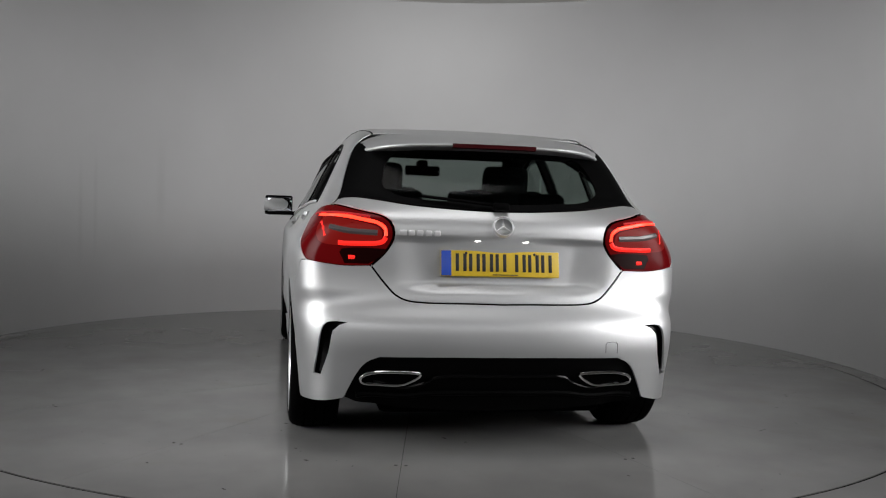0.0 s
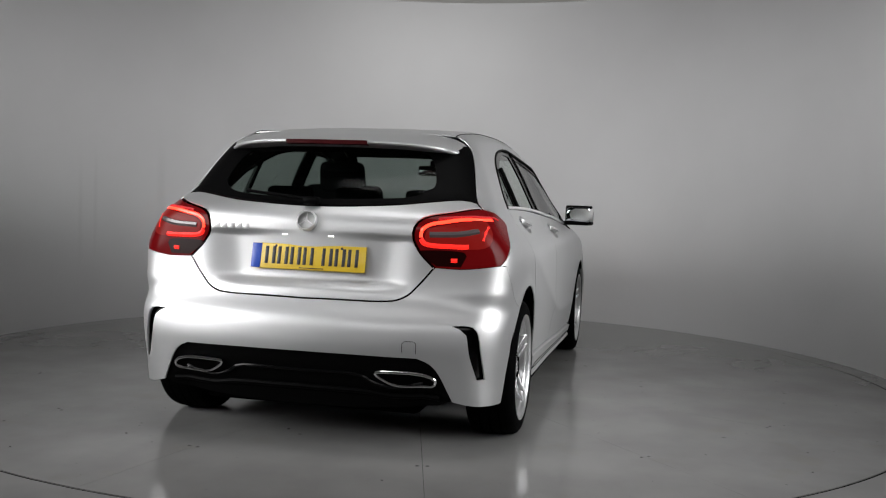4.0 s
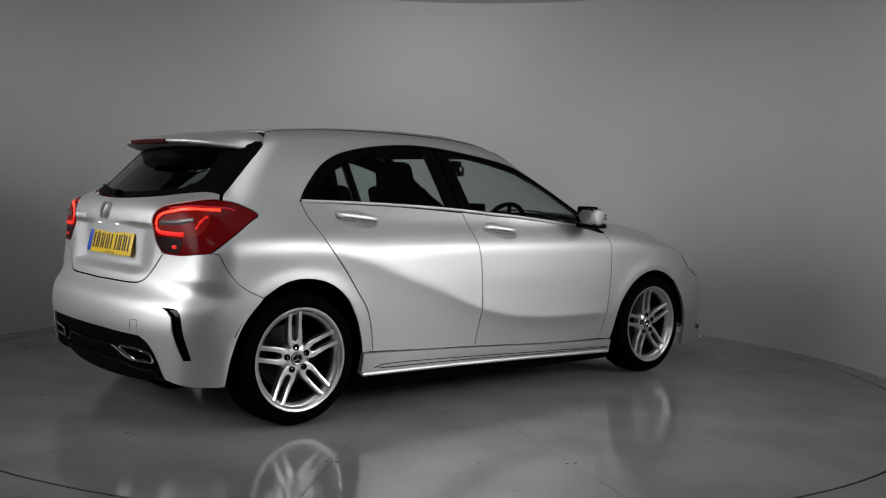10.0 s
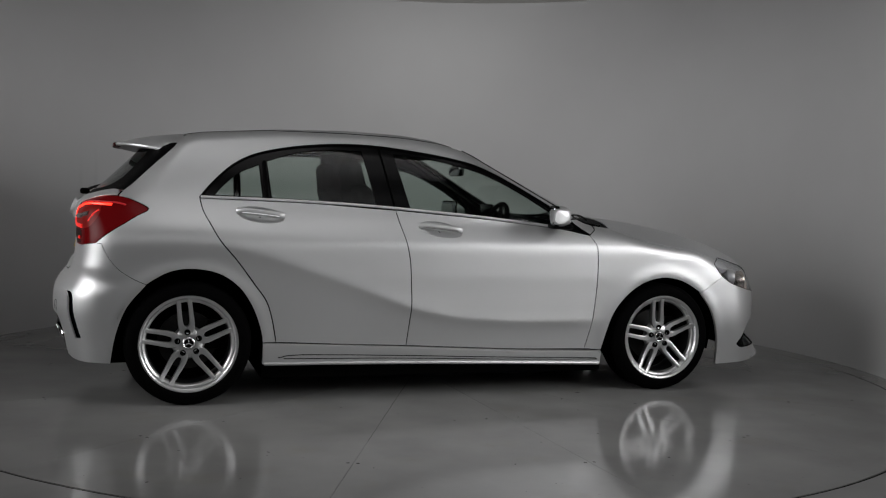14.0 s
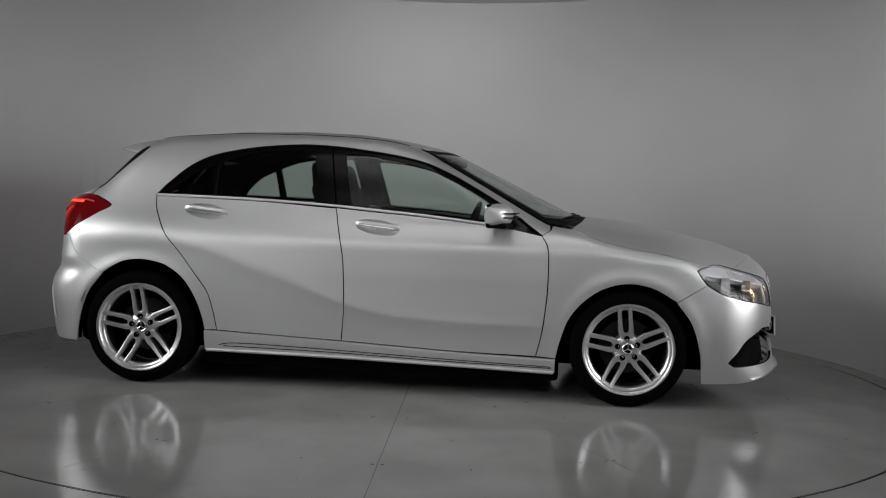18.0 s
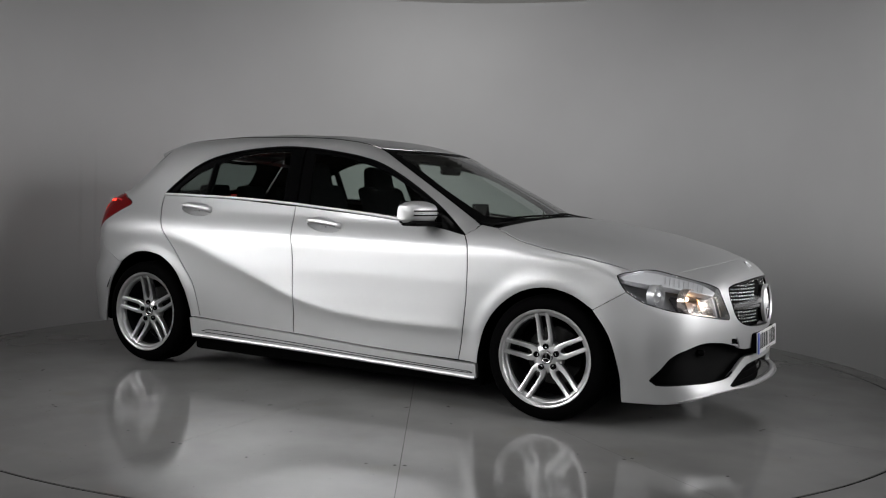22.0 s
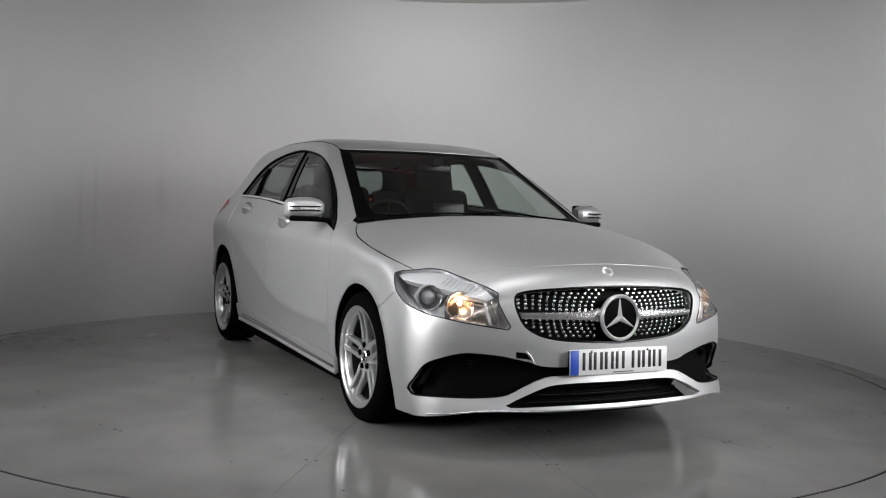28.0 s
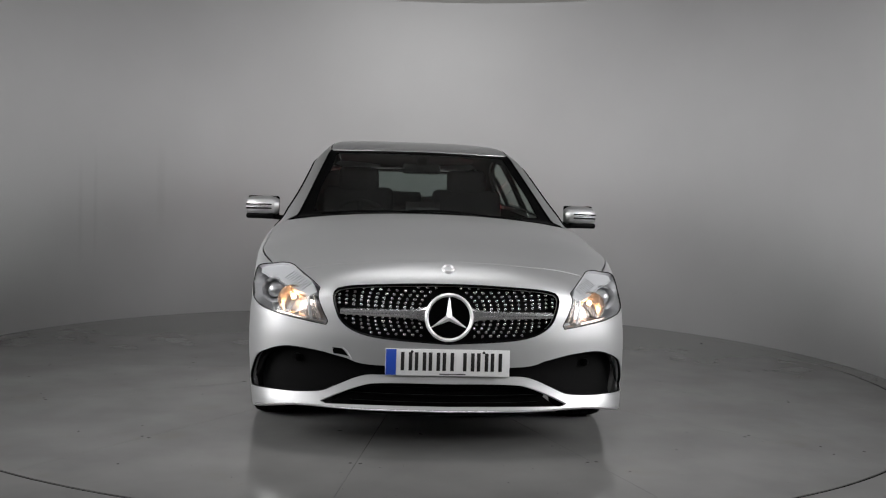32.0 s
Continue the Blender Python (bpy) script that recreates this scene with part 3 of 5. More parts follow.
def wheel(name="wheel"):
    """Axis along y, outer face towards -y."""
    w = thing(name, "", "")
    tyre = [(0.228, 0.095), (0.238, 0.108), (0.262, 0.114), (0.290, 0.108), (0.306, 0.096), (0.3135, 0.075), (0.315, 0.03), (0.315, -0.03), (0.3135, -0.075),
            (0.306, -0.096), (0.290, -0.108), (0.262, -0.114), (0.244, -0.110), (0.238, -0.106), (0.228, -0.095)]
    t = part("tyre", lathe(tyre, 72), RUBBER, w, "black low-profile tyre")
    for y in (-0.045, 0.0, 0.045):
        part("tread_groove", lathe([(0.3152, y - 0.004), (0.3156, y), (0.3152, y + 0.004)], 72), MATTE, t)
    lip = [(0.2435, -0.104), (0.246, -0.108), (0.2455, -0.112), (0.240, -0.112), (0.232, -0.108), (0.228, -0.103), (0.2235, -0.092), (0.215, -0.088), (0.210, -0.082), (0.208, -0.060)]
    part("rim", lathe(lip, 72), ALLOY, w, "silver alloy rim")
    barrel = [(0.208, -0.06), (0.205, -0.03), (0.204, 0.0), (0.214, 0.08), (0.232, 0.10), (0.243, 0.10)]
    part("rim_barrel", lathe(barrel, 72), BARREL, w, "dark inner rim barrel")
    part("brake_disc", lathe([(0.05, 0.03), (0.148, 0.03), (0.148, 0.048), (0.05, 0.048)], 48), DISC, w)
    part("caliper", box_bm(0.125, 0.03, 0.03, 0.07, 0.07, 0.15, 0.015), BLACK, w)
    # matte black disc added behind the brake, standing in for shade inside the wheel
    part("wheel_shade_disc", lathe([(0.0, 0.075), (0.21, 0.075)], 40), MATTE, w)
    for k in range(5):
        bm = spoke_bm()
        bm.transform(pose(0, 0, 0, 0, -(97 + 72 * k), 0))
        part("spoke", bm, ALLOY, w)
    hub = [(0.024, -0.064), (0.034, -0.0745), (0.048, -0.0745), (0.070, -0.068), (0.080, -0.058), (0.084, -0.03)]
    part("hub", lathe(hub, 40), ALLOY, w)
    cap = part("centre_cap", lathe([(0.0001, -0.080), (0.022, -0.079), (0.030, -0.076), (0.032, -0.07)], 40), GLOSSBLACK, w, "black centre cap with a plain silver emblem")
    part("cap_ring", lathe([(0.0225, -0.0792), (0.0265, -0.081), (0.0315, -0.0775)], 40), SATIN, cap)
    for k in range(3):
        a = radians(90 + 120 * k)
        bm = tube([(0, -0.081, 0), (0.024 * math.cos(a), -0.0805, 0.024 * math.sin(a))], 0.0022, 6)
        part("cap_bar", bm, SATIN, cap)
    for k in range(5):
        a = radians(97 + 72 * k)
        m = Matrix.Translation((0.056 * math.cos(a), -0.004, 0.056 * math.sin(a)))
        bm = lathe([(0.0001, -0.0690), (0.0085, -0.0690), (0.0100, -0.0755), (0.0150, -0.0765), (0.0155, -0.06)], 16)
        bm.transform(m)
        part("wheel_bolt", bm, BLACK, w)
    return w


car = thing("hatchback_car", "silver metallic five-door hatchback with lit lamps, parked on the turntable", "car")
R_GAP = [(-1.304, 1.05), (-1.29, 0.99), (-1.262, 0.935), (-1.205, 0.838), (-1.118, 0.735), (-1.03, 0.617), (-0.968, 0.53), (-0.935, 0.43), (-0.912, 0.314)]
B_GAP = [(-0.272, 1.014), (-0.247, 0.914), (-0.211, 0.761), (-0.199, 0.607), (-0.196, 0.479), (-0.210, 0.286)]
F_GAP = [(0.868, 0.905), (0.903, 0.835), (0.909, 0.65), (0.899, 0.49), (0.882, 0.36), (0.858, 0.250)]
DLO = [(-1.304, 1.052), (-1.24, 1.128), (-1.13, 1.228), (-1.0, 1.292), (-0.8, 1.337), (-0.56, 1.362), (-0.36, 1.362), (-0.15, 1.343), (0.046, 1.316), (0.276, 1.260),
       (0.495, 1.167), (0.682, 1.06), (0.868, 0.905)]
BELT = [(-1.304, 1.05), (-0.984, 1.045), (-0.68, 1.037), (-0.272, 1.017), (0.203, 0.984), (0.636, 0.944), (0.868, 0.903)]
R_ARCH = [(-1.562, 0.612), (-1.47, 0.668), (-1.39, 0.69), (-1.30, 0.690), (-1.20, 0.665), (-1.105, 0.597), (-1.035, 0.49), (-0.995, 0.38), (-0.982, 0.313)]
F_ARCH = [(0.966, 0.242), (0.985, 0.333), (1.025, 0.455), (1.10, 0.556), (1.21, 0.634), (1.34, 0.665), (1.471, 0.643), (1.594, 0.577)]
HOOD_R = [(1.03, -0.765, 0.99, 1), (1.085, -0.80, 0.945), (1.168, -0.822, 0.90), (1.30, -0.835, 0.873), (1.45, -0.840, 0.85), (1.60, -0.833, 0.822), (1.768, -0.778, 0.783, 1)]
WS_R = [(0.863, -0.703, 0.998), (0.65, -0.655, 1.115), (0.43, -0.607, 1.226), (0.207, -0.556, 1.334)]
HATCH_R = [(-1.357, -0.508, 1.378, 1), (-1.400, -0.563, 1.315), (-1.431, -0.588, 1.278), (-1.533, -0.632, 1.193), (-1.64, -0.672, 1.105), (-1.676, -0.688, 1.07), (-1.69, -0.705, 1.024, 1)]
HL_TOP = [(1.768, -0.778, 0.783, 1), (1.797, -0.726, 0.787), (1.845, -0.675, 0.778), (1.92, -0.637, 0.755, 1)]
HL_IN = [(1.92, -0.637, 0.755, 1), (2.03, -0.583, 0.724), (2.112, -0.540, 0.697, 1), (2.13, -0.546, 0.66), (2.15, -0.525, 0.604), (2.162, -0.502, 0.560), (2.160, -0.510, 0.546, 1)]
HL_LOW = [(2.160, -0.510, 0.546, 1), (2.12, -0.61, 0.560), (2.05, -0.705, 0.575), (1.965, -0.775, 0.588), (1.90, -0.803, 0.602), (1.825, -0.826, 0.628), (1.748, -0.838, 0.672, 1)]
HL_REAR = [(1.748, -0.838, 0.672, 1), (1.715, -0.842, 0.715), (1.70, -0.842, 0.752, 1), (1.735, -0.81, 0.772), (1.768, -0.778, 0.783, 1)]
TL_SIDE = [(-1.69, -0.705, 1.024, 1), (-1.62, -0.745, 1.014), (-1.553, -0.782, 0.982), (-1.60, -0.79, 0.942), (-1.69, -0.798, 0.875), (-1.781, -0.795, 0.81, 1)]
HATCH_LOW = [(-1.896, -0.559, 0.798, 1), (-1.912, -0.50, 0.725), (-1.93, -0.435, 0.665), (-1.95, -0.33, 0.645), (-1.965, 0.0, 0.641, 1)]


def sharp_ends(pts):
    return [(*pts[0][:3], 1), *pts[1:-1], (*pts[-1][:3], 1)]


def fl(pts):
    return sharp_ends(flank(pts))


def chain(*runs):
    """Runs joined end to end, common ends once."""
    out = []
    for r in runs:
        for p in r:
            if out and np.linalg.norm(np.array(out[-1][:3]) - np.array(p[:3])) < 0.012:
                if len(p) > 3:
                    out[-1] = p
                continue
            out.append(p)
    if np.linalg.norm(np.array(out[0][:3]) - np.array(out[-1][:3])) < 0.012:
        out.pop()
    return out


SIDE = (0.0, -1.0, 0.12)


def crest_lines():
    xs = np.arange(-1.5, 1.1, 0.011)
    out = []
    for dz in (-0.036, -0.022, -0.010, 0.0, 0.010, 0.022, 0.036):
        z = tab(CREST, xs) + dz
        out.append(np.stack([xs, -half_width(xs, z), z], 1))
    return [np.concatenate(out)]


LINES = crest_lines()
rdoor = chain(fl(BELT[:4]), fl(B_GAP), fl([(-0.21, 0.286), (-0.6, 0.300), (-0.912, 0.314)]), fl(R_GAP[::-1]))
fdoor = chain(fl(BELT[3:]), fl(F_GAP), fl([(0.858, 0.25), (0.4, 0.258), (-0.21, 0.286)]), fl(B_GAP[::-1]))
uni = chain(fl(DLO), fl([(0.868, 0.905), (0.915, 0.945)]), [(0.915, -0.745, 0.972, 1)], sharp_ends(WS_R), [(0.207, -0.556, 1.334), (0.10, -0.545, 1.368), (-0.2, -0.527, 1.398), (-0.6, -0.522, 1.408), (-1.0, -0.517, 1.40), HATCH_R[0]],
            HATCH_R, TL_SIDE, fl([(-1.781, 0.81), (-1.747, 0.751), (-1.696, 0.688), (-1.632, 0.644), (-1.562, 0.612)]), fl(R_ARCH), fl([(-0.982, 0.313), (-0.912, 0.314)]), fl(R_GAP[::-1]))
fender = chain(fl(F_GAP), fl([(0.858, 0.25), (0.966, 0.242)]), fl(F_ARCH), fl([(1.594, 0.577), (1.748, 0.672)]), HL_REAR,
               HOOD_R[::-1], [(0.93, -0.75, 0.985, 1)], fl([(0.915, 0.945), (0.868, 0.905)]))
sill = chain(fl([(-0.982, 0.313), (-0.21, 0.284), (0.372, 0.257), (0.966, 0.240)]), fl([(0.966, 0.24), (0.966, 0.165)]), fl([(0.966, 0.165), (0.37, 0.180), (-0.27, 0.195), (-0.982, 0.203)]))


def cup_ring(x, z, sl, k, n=24):
    return [(x + 0.125 * k * math.cos(a), z + sl * 0.125 * k * math.cos(a) + 0.041 * k * math.sin(a)) for a in (2 * math.pi * i / n for i in range(n))]


HANDLES = ((-1.0, 0.972, -0.10), (-0.03, 0.918, -0.125))


def pair(*a, **k):
    r = panel(*a, **k)
    mirrored(r)
    return r


pair("rear_door", rdoor, SIDE, PAINT, car, res=0.02, feature=LINES, holes=[flank(cup_ring(*HANDLES[0], 1.0))])
pair("front_door", fdoor, SIDE, PAINT, car, res=0.02, feature=LINES, holes=[flank(cup_ring(*HANDLES[1], 1.0))])
pair("side_frame", uni, (0, -0.85, 0.53), PAINT, car, res=0.02, feature=LINES)
pair("front_wing", fender, (0.0, -0.93, 0.36), PAINT, car, res=0.028)
pair("side_skirt", sill, SIDE, PAINT, car, lift=0.014, flange=0.03)
panel("bonnet", both([(2.088, 0, 0.81), (2.078, -0.2, 0.806), (2.035, -0.4, 0.79), *HL_TOP[::-1], *HOOD_R[::-1][1:], (1.10, -0.45, 0.985), (1.135, 0, 0.985)]), (0.25, 0, 0.97), PAINT, car, res=0.018)
panel("roof", both([(0.315, 0, 1.36), (0.27, -0.3, 1.36), (0.165, -0.545, 1.36, 1), (0.10, -0.545, 1.368), (-0.2, -0.527, 1.398), (-0.6, -0.522, 1.408), (-1.0, -0.517, 1.40), (-1.357, -0.508, 1.378, 1), (-1.378, 0, 1.38)]), (0, 0, 1), PAINT, car, flange=0.005)
panel("windscreen", both([(1.135, 0, 0.985), (1.07, -0.4, 0.99), (0.915, -0.70, 0.985, 1), *WS_R[:-1], (0.165, -0.55, 1.345, 1), (0.27, -0.3, 1.36), (0.315, 0, 1.365)]), (0.5, 0, 0.87), SCREEN, car, lift=-0.003, flange=0)
tail_top = [(-1.69, -0.705, 1.024, 1), (-1.80, -0.62, 1.012), (-1.872, -0.50, 0.996), (-1.894, -0.463, 0.94), (-1.90, -0.49, 0.87), (-1.896, -0.559, 0.798, 1)]
tailgate = panel("tailgate", both([(-1.88, 0, 1.045), (-1.83, -0.35, 1.052), (-1.70, -0.62, 1.075), (-1.676, -0.688, 1.07, 1), *tail_top, *HATCH_LOW]), (-0.96, 0, 0.27), PAINT, car, res=0.015, gap=0.0085, label="silver tailgate with a plate recess")


def joined_halves(name, outline, d, material, parent, **k):
    """A sheet over the car's middle, made of its two mirror halves in one mesh."""
    a = panel(name, outline, d, material, parent, **k)
    b = mirrored(a)
    bm_v, bm_f, bm_n = [], [], []
    for o in (a, b):
        me = o.data
        base = len(bm_v)
        vn = [None] * len(me.vertices)
        for i, c in enumerate(me.corner_normals):
            vn[me.loops[i].vertex_index] = tuple(c.vector)
        bm_v += [tuple(v.co) for v in me.vertices]
        bm_f += [tuple(base + i for i in p.vertices) for p in me.polygons]
        bm_n += [n or (0, 0, 1) for n in vn]
    me = bpy.data.meshes.new(name)
    me.from_pydata(bm_v, [], bm_f)
    me.update()
    me.materials.append(material)
    me.polygons.foreach_set("use_smooth", [True] * len(me.polygons))
    me.normals_split_custom_set_from_vertices(bm_n)
    old = a.data, b.data
    bpy.data.objects.remove(b)
    a.data = me
    for m in old:
        bpy.data.meshes.remove(m)
    return a


FB_LOW = [(1.594, -0.87, 0.577, 1), (1.68, -0.855, 0.463), (1.728, -0.83, 0.313), (1.745, -0.80, 0.150, 1), (1.95, -0.72, 0.172), (2.12, -0.58, 0.196), (2.22, -0.35, 0.199), (2.25, 0.0, 0.199, 1)]
GRILLE = [(2.19, 0.0, 0.725, 1), (2.18, -0.25, 0.720), (2.15, -0.43, 0.705), (2.14, -0.474, 0.68), (2.145, -0.467, 0.62), (2.16, -0.42, 0.547), (2.19, -0.30, 0.505), (2.23, 0.0, 0.486, 1)]
INTAKE_UP = [(2.24, 0.0, 0.388, 1), (2.22, -0.33, 0.388), (2.19, -0.43, 0.412), (2.14, -0.55, 0.437), (2.08, -0.68, 0.443), (2.0, -0.745, 0.414), (1.945, -0.775, 0.380), (1.905, -0.783, 0.318), (1.868, -0.786, 0.268), (1.895, -0.778, 0.246), (1.98, -0.75, 0.242), (2.09, -0.67, 0.248),
             (2.16, -0.535, 0.262), (2.19, -0.475, 0.29), (2.22, -0.36, 0.342), (2.235, -0.25, 0.350), (2.24, 0.0, 0.350, 1)]
MOUTH = [(2.25, 0.0, 0.318, 1), (2.235, -0.27, 0.316), (2.22, -0.37, 0.298), (2.195, -0.53, 0.232), (2.21, -0.51, 0.224), (2.25, -0.25, 0.224), (2.265, 0.0, 0.224, 1)]


fbump = chain([(2.088, 0, 0.81, 1), (2.078, -0.2, 0.806), (2.035, -0.4, 0.79), HL_IN[0]], HL_IN, HL_LOW, [(1.594, -0.87, 0.577, 1)], FB_LOW, MOUTH[::-1], INTAKE_UP[::-1], [(2.24, 0.0, 0.486, 1)], GRILLE[::-1])
joined_halves("front_bumper", fbump, (0.84, -0.53, 0.1), PAINT, car, gap=0.0, flange=0.022, res=0.02, label="silver front bumper with black intakes and a broken tow-eye cover")
RB = chain(HATCH_LOW[::-1], [(-1.896, -0.559, 0.798, 1), (-1.86, -0.68, 0.795), (-1.781, -0.795, 0.81, 1)], fl([(-1.781, 0.81), (-1.747, 0.751), (-1.696, 0.688), (-1.632, 0.644), (-1.562, 0.612)]),
           [(-1.562, -0.87, 0.612, 1), (-1.652, -0.85, 0.50), (-1.703, -0.82, 0.363), (-1.72, -0.79, 0.225, 1), (-1.87, -0.72, 0.232), (-1.93, -0.66, 0.245, 1), (-1.985, -0.59, 0.385), (-2.0, -0.52, 0.428, 1), (-2.025, -0.25, 0.434), (-2.035, 0, 0.435, 1)])
VENT = [(-1.968, -0.650, 0.574, 1), (-1.93, -0.715, 0.571), (-1.905, -0.750, 0.545), (-1.893, -0.765, 0.45), (-1.865, -0.785, 0.338, 1), (-1.893, -0.755, 0.335, 1), (-1.930, -0.726, 0.44), (-1.940, -0.712, 0.53), (-1.952, -0.688, 0.556)]
joined_halves("rear_bumper", RB, (-0.84, -0.53, 0.1), PAINT, car, holes=[VENT], gap=0.0, flange=0.01, res=0.024)
joined_halves("diffuser", [(-2.035, 0, 0.433, 1), (-2.025, -0.25, 0.432), (-2.0, -0.52, 0.426, 1), (-1.985, -0.588, 0.383), (-1.935, -0.655, 0.243, 1), (-1.93, -0.5, 0.20), (-1.93, 0, 0.19, 1)], (-0.95, -0.25, 0.1), BLACK, car, gap=0.0, flange=0.05, lift=-0.012, label="black rear diffuser")

# tail lamps and head lamps
TAILLAMP = chain(tail_top, [(-1.896, -0.559, 0.798, 1), (-1.86, -0.68, 0.795), (-1.781, -0.795, 0.81, 1)], TL_SIDE[::-1])
HEADLAMP = chain(HL_IN, HL_LOW, HL_REAR, HL_TOP)
pair("tail_lamp", TAILLAMP, (-0.72, -0.69, 0.0), REDGLASS, car, label="lit red tail lamp")
pair("headlamp_lens", HEADLAMP, (0.72, -0.6, 0.35), CLEAR, car, lift=-0.002, flange=0)

# side windows
FW = flank([(-0.185, 1.028), (-0.255, 1.325), (-0.10, 1.315), (0.046, 1.290), (0.276, 1.232), (0.48, 1.142), (0.655, 1.035), (0.685, 0.955), (0.203, 0.997)], (0, 1, 6, 7))
RW = flank([(-0.372, 1.034), (-0.435, 1.336), (-0.6, 1.335), (-0.8, 1.308), (-0.955, 1.257), (-0.935, 1.054)], (0, 1, 4, 5))
QW = flank([(-0.985, 1.058), (-0.998, 1.236), (-1.10, 1.19), (-1.19, 1.115), (-1.235, 1.063)], (0, 1, 4))
pair("window_surround", chain(fl(DLO), fl(BELT[::-1])), (0, -0.88, 0.47), GLOSSBLACK, car, holes=[FW, RW, QW], gap=0.002, lift=-0.004, flange=0.01, label="gloss black window surround")
for nm, w, mt in (("front_window", FW, GLASS), ("rear_side_window", RW, GLASS), ("quarter_window", QW, GLASS)):
    pair(nm, w, (0, -0.88, 0.47), mt, car, lift=-0.009, gap=-0.002, flange=0)

for nm, x, sgn in (("rear_wheel", -1.35, -1), ("front_wheel", 1.35, -1)):
    w = wheel(nm)
    w.parent = car
    w.matrix_local = Matrix.Translation((x, -0.757, WELL))
    w2 = copy_thing(w, Matrix.Translation((x, 0.757, WELL)) @ pose(0, 0, 0, 0, 0, 180))

# ---- dark inner structure and cabin ----
part("underbody", box_bm(0, 0, 0.252, 1.97, 1.61, 0.275, 0.02, bm=box_bm(0.0, 0, 0.335, 3.7, 1.0, 0.35, 0.03)), MATTE, car)
part("engine_bay", box_bm(1.55, 0, 0.52, 0.9, 1.1, 0.44, 0.05), MATTE, car)
part("boot_floor", box_bm(-1.5, 0, 0.50, 0.7, 1.16, 0.30, 0.05), MATTE, car)
for x in (-1.35, 1.35):
    vs, fs = [], []
    for i in range(25):
        a = math.pi * (-0.075 + 1.15 * i / 24)
        for y in (-0.862 if math.sin(a) > 0.35 else -0.79, -0.50):
            vs.append((x + 0.366 * math.cos(a), y, WELL + 0.366 * math.sin(a)))
    fs = [(2 * i, 2 * i + 1, 2 * i + 3, 2 * i + 2) for i in range(24)] + [tuple(range(1, 50, 2))]
    mirrored(raw("arch_liner", vs, fs, MATTE, car))
for nm, ol, d, lf in (("door_lining", chain(fl(BELT[:4]), fl(B_GAP), fl([(-0.21, 0.286), (-0.6, 0.300), (-0.912, 0.314)]), fl(R_GAP[::-1])), SIDE, -0.045), ("door_lining", fdoor, SIDE, -0.045), ("pillar_lining", uni, (0, -0.85, 0.53), -0.03)):
    pair(nm, ol, d, LEATHER, car, lift=lf, flange=0, res=0.06, fine=0.05)
panel("headlining", both([(0.30, 0, 1.36), (0.25, -0.3, 1.36), (0.15, -0.545, 1.36, 1), (-0.2, -0.527, 1.398), (-0.6, -0.522, 1.408), (-1.0, -0.517, 1.40), (-1.357, -0.508, 1.378, 1), (-1.55, 0, 1.36)]), (0, 0, 1), LEATHER, car, lift=-0.035, flange=0, res=0.06)
panel("tailgate_lining", both([(-1.88, 0, 1.04), (-1.83, -0.35, 1.047), (-1.70, -0.62, 1.07), (-1.676, -0.688, 1.06, 1), *tail_top, *HATCH_LOW]), (-0.96, 0, 0.27), MATTE, car, lift=-0.05, flange=0, res=0.06)
pair("rear_bumper_core", RB, (-0.84, -0.53, 0.1), MATTE, car, lift=-0.05, gap=0, flange=0, res=0.06)


def slab(name, rows, width, y0, material, parent, rnd=0.03):
    """A cushion: side-view outline (x, z) spread over a width and rounded off."""
    bm = bmesh.new()
    a = [bm.verts.new((x, y0 - width / 2, z)) for x, z in rows]
    b = [bm.verts.new((x, y0 + width / 2, z)) for x, z in rows]
    n = len(rows)
    for i in range(n):
        bm.faces.new((a[i], a[(i + 1) % n], b[(i + 1) % n], b[i]))
    bm.faces.new(a[::-1])
    bm.faces.new(b)
    bmesh.ops.recalc_face_normals(bm, faces=bm.faces)
    bmesh.ops.bevel(bm, geom=list(bm.edges), offset=rnd, segments=3, profile=0.5, affect="EDGES")
    return part(name, bm, material, parent)


for y in (-0.37, 0.37):
    slab("front_seat_cushion", [(0.30, 0.46), (0.32, 0.60), (-0.16, 0.56), (-0.20, 0.44)], 0.50, y, FABRIC, car)
    bk = slab("front_seat_back", [(-0.12, 0.56), (-0.37, 1.15), (-0.47, 1.14), (-0.26, 0.54)], 0.47, y, FABRIC, car, 0.04)
    hr = slab("front_headrest", [(-0.355, 1.10), (-0.405, 1.285), (-0.49, 1.28), (-0.47, 1.09)], 0.27, y, FABRIC, car, 0.042)
slab("rear_bench_cushion", [(-0.58, 0.48), (-0.56, 0.62), (-1.02, 0.60), (-1.05, 0.48)], 1.26, 0.0, FABRIC, car)
slab("rear_bench_back", [(-0.98, 0.58), (-1.20, 1.02), (-1.30, 1.01), (-1.12, 0.56)], 1.24, 0.0, FABRIC, car, 0.04)
for y in (-0.36, 0.0, 0.36):
    slab("rear_headrest", [(-1.19, 1.02), (-1.21, 1.13), (-1.29, 1.12), (-1.28, 1.01)], 0.23, y, FABRIC, car, 0.025)
slab("dashboard", [(0.52, 0.60), (0.50, 0.86), (0.60, 0.945), (0.80, 0.965), (1.0, 0.955), (1.05, 0.60)], 1.30, 0.0, LEATHER, car, 0.03)
slab("instrument_hood", [(0.54, 0.88), (0.53, 0.96), (0.62, 1.0), (0.80, 0.97)], 0.36, -0.37, LEATHER, car, 0.02)
slab("centre_display", [(0.545, 0.96), (0.535, 1.06), (0.55, 1.062), (0.565, 0.96)], 0.20, 0.0, GLOSSBLACK, car, 0.004)
wheel_pts = [(0.0, 0.178 * math.cos(2 * math.pi * i / 32), 0.178 * math.sin(2 * math.pi * i / 32)) for i in range(32)]
bm = tube(wheel_pts, 0.015, 8, closed=True)
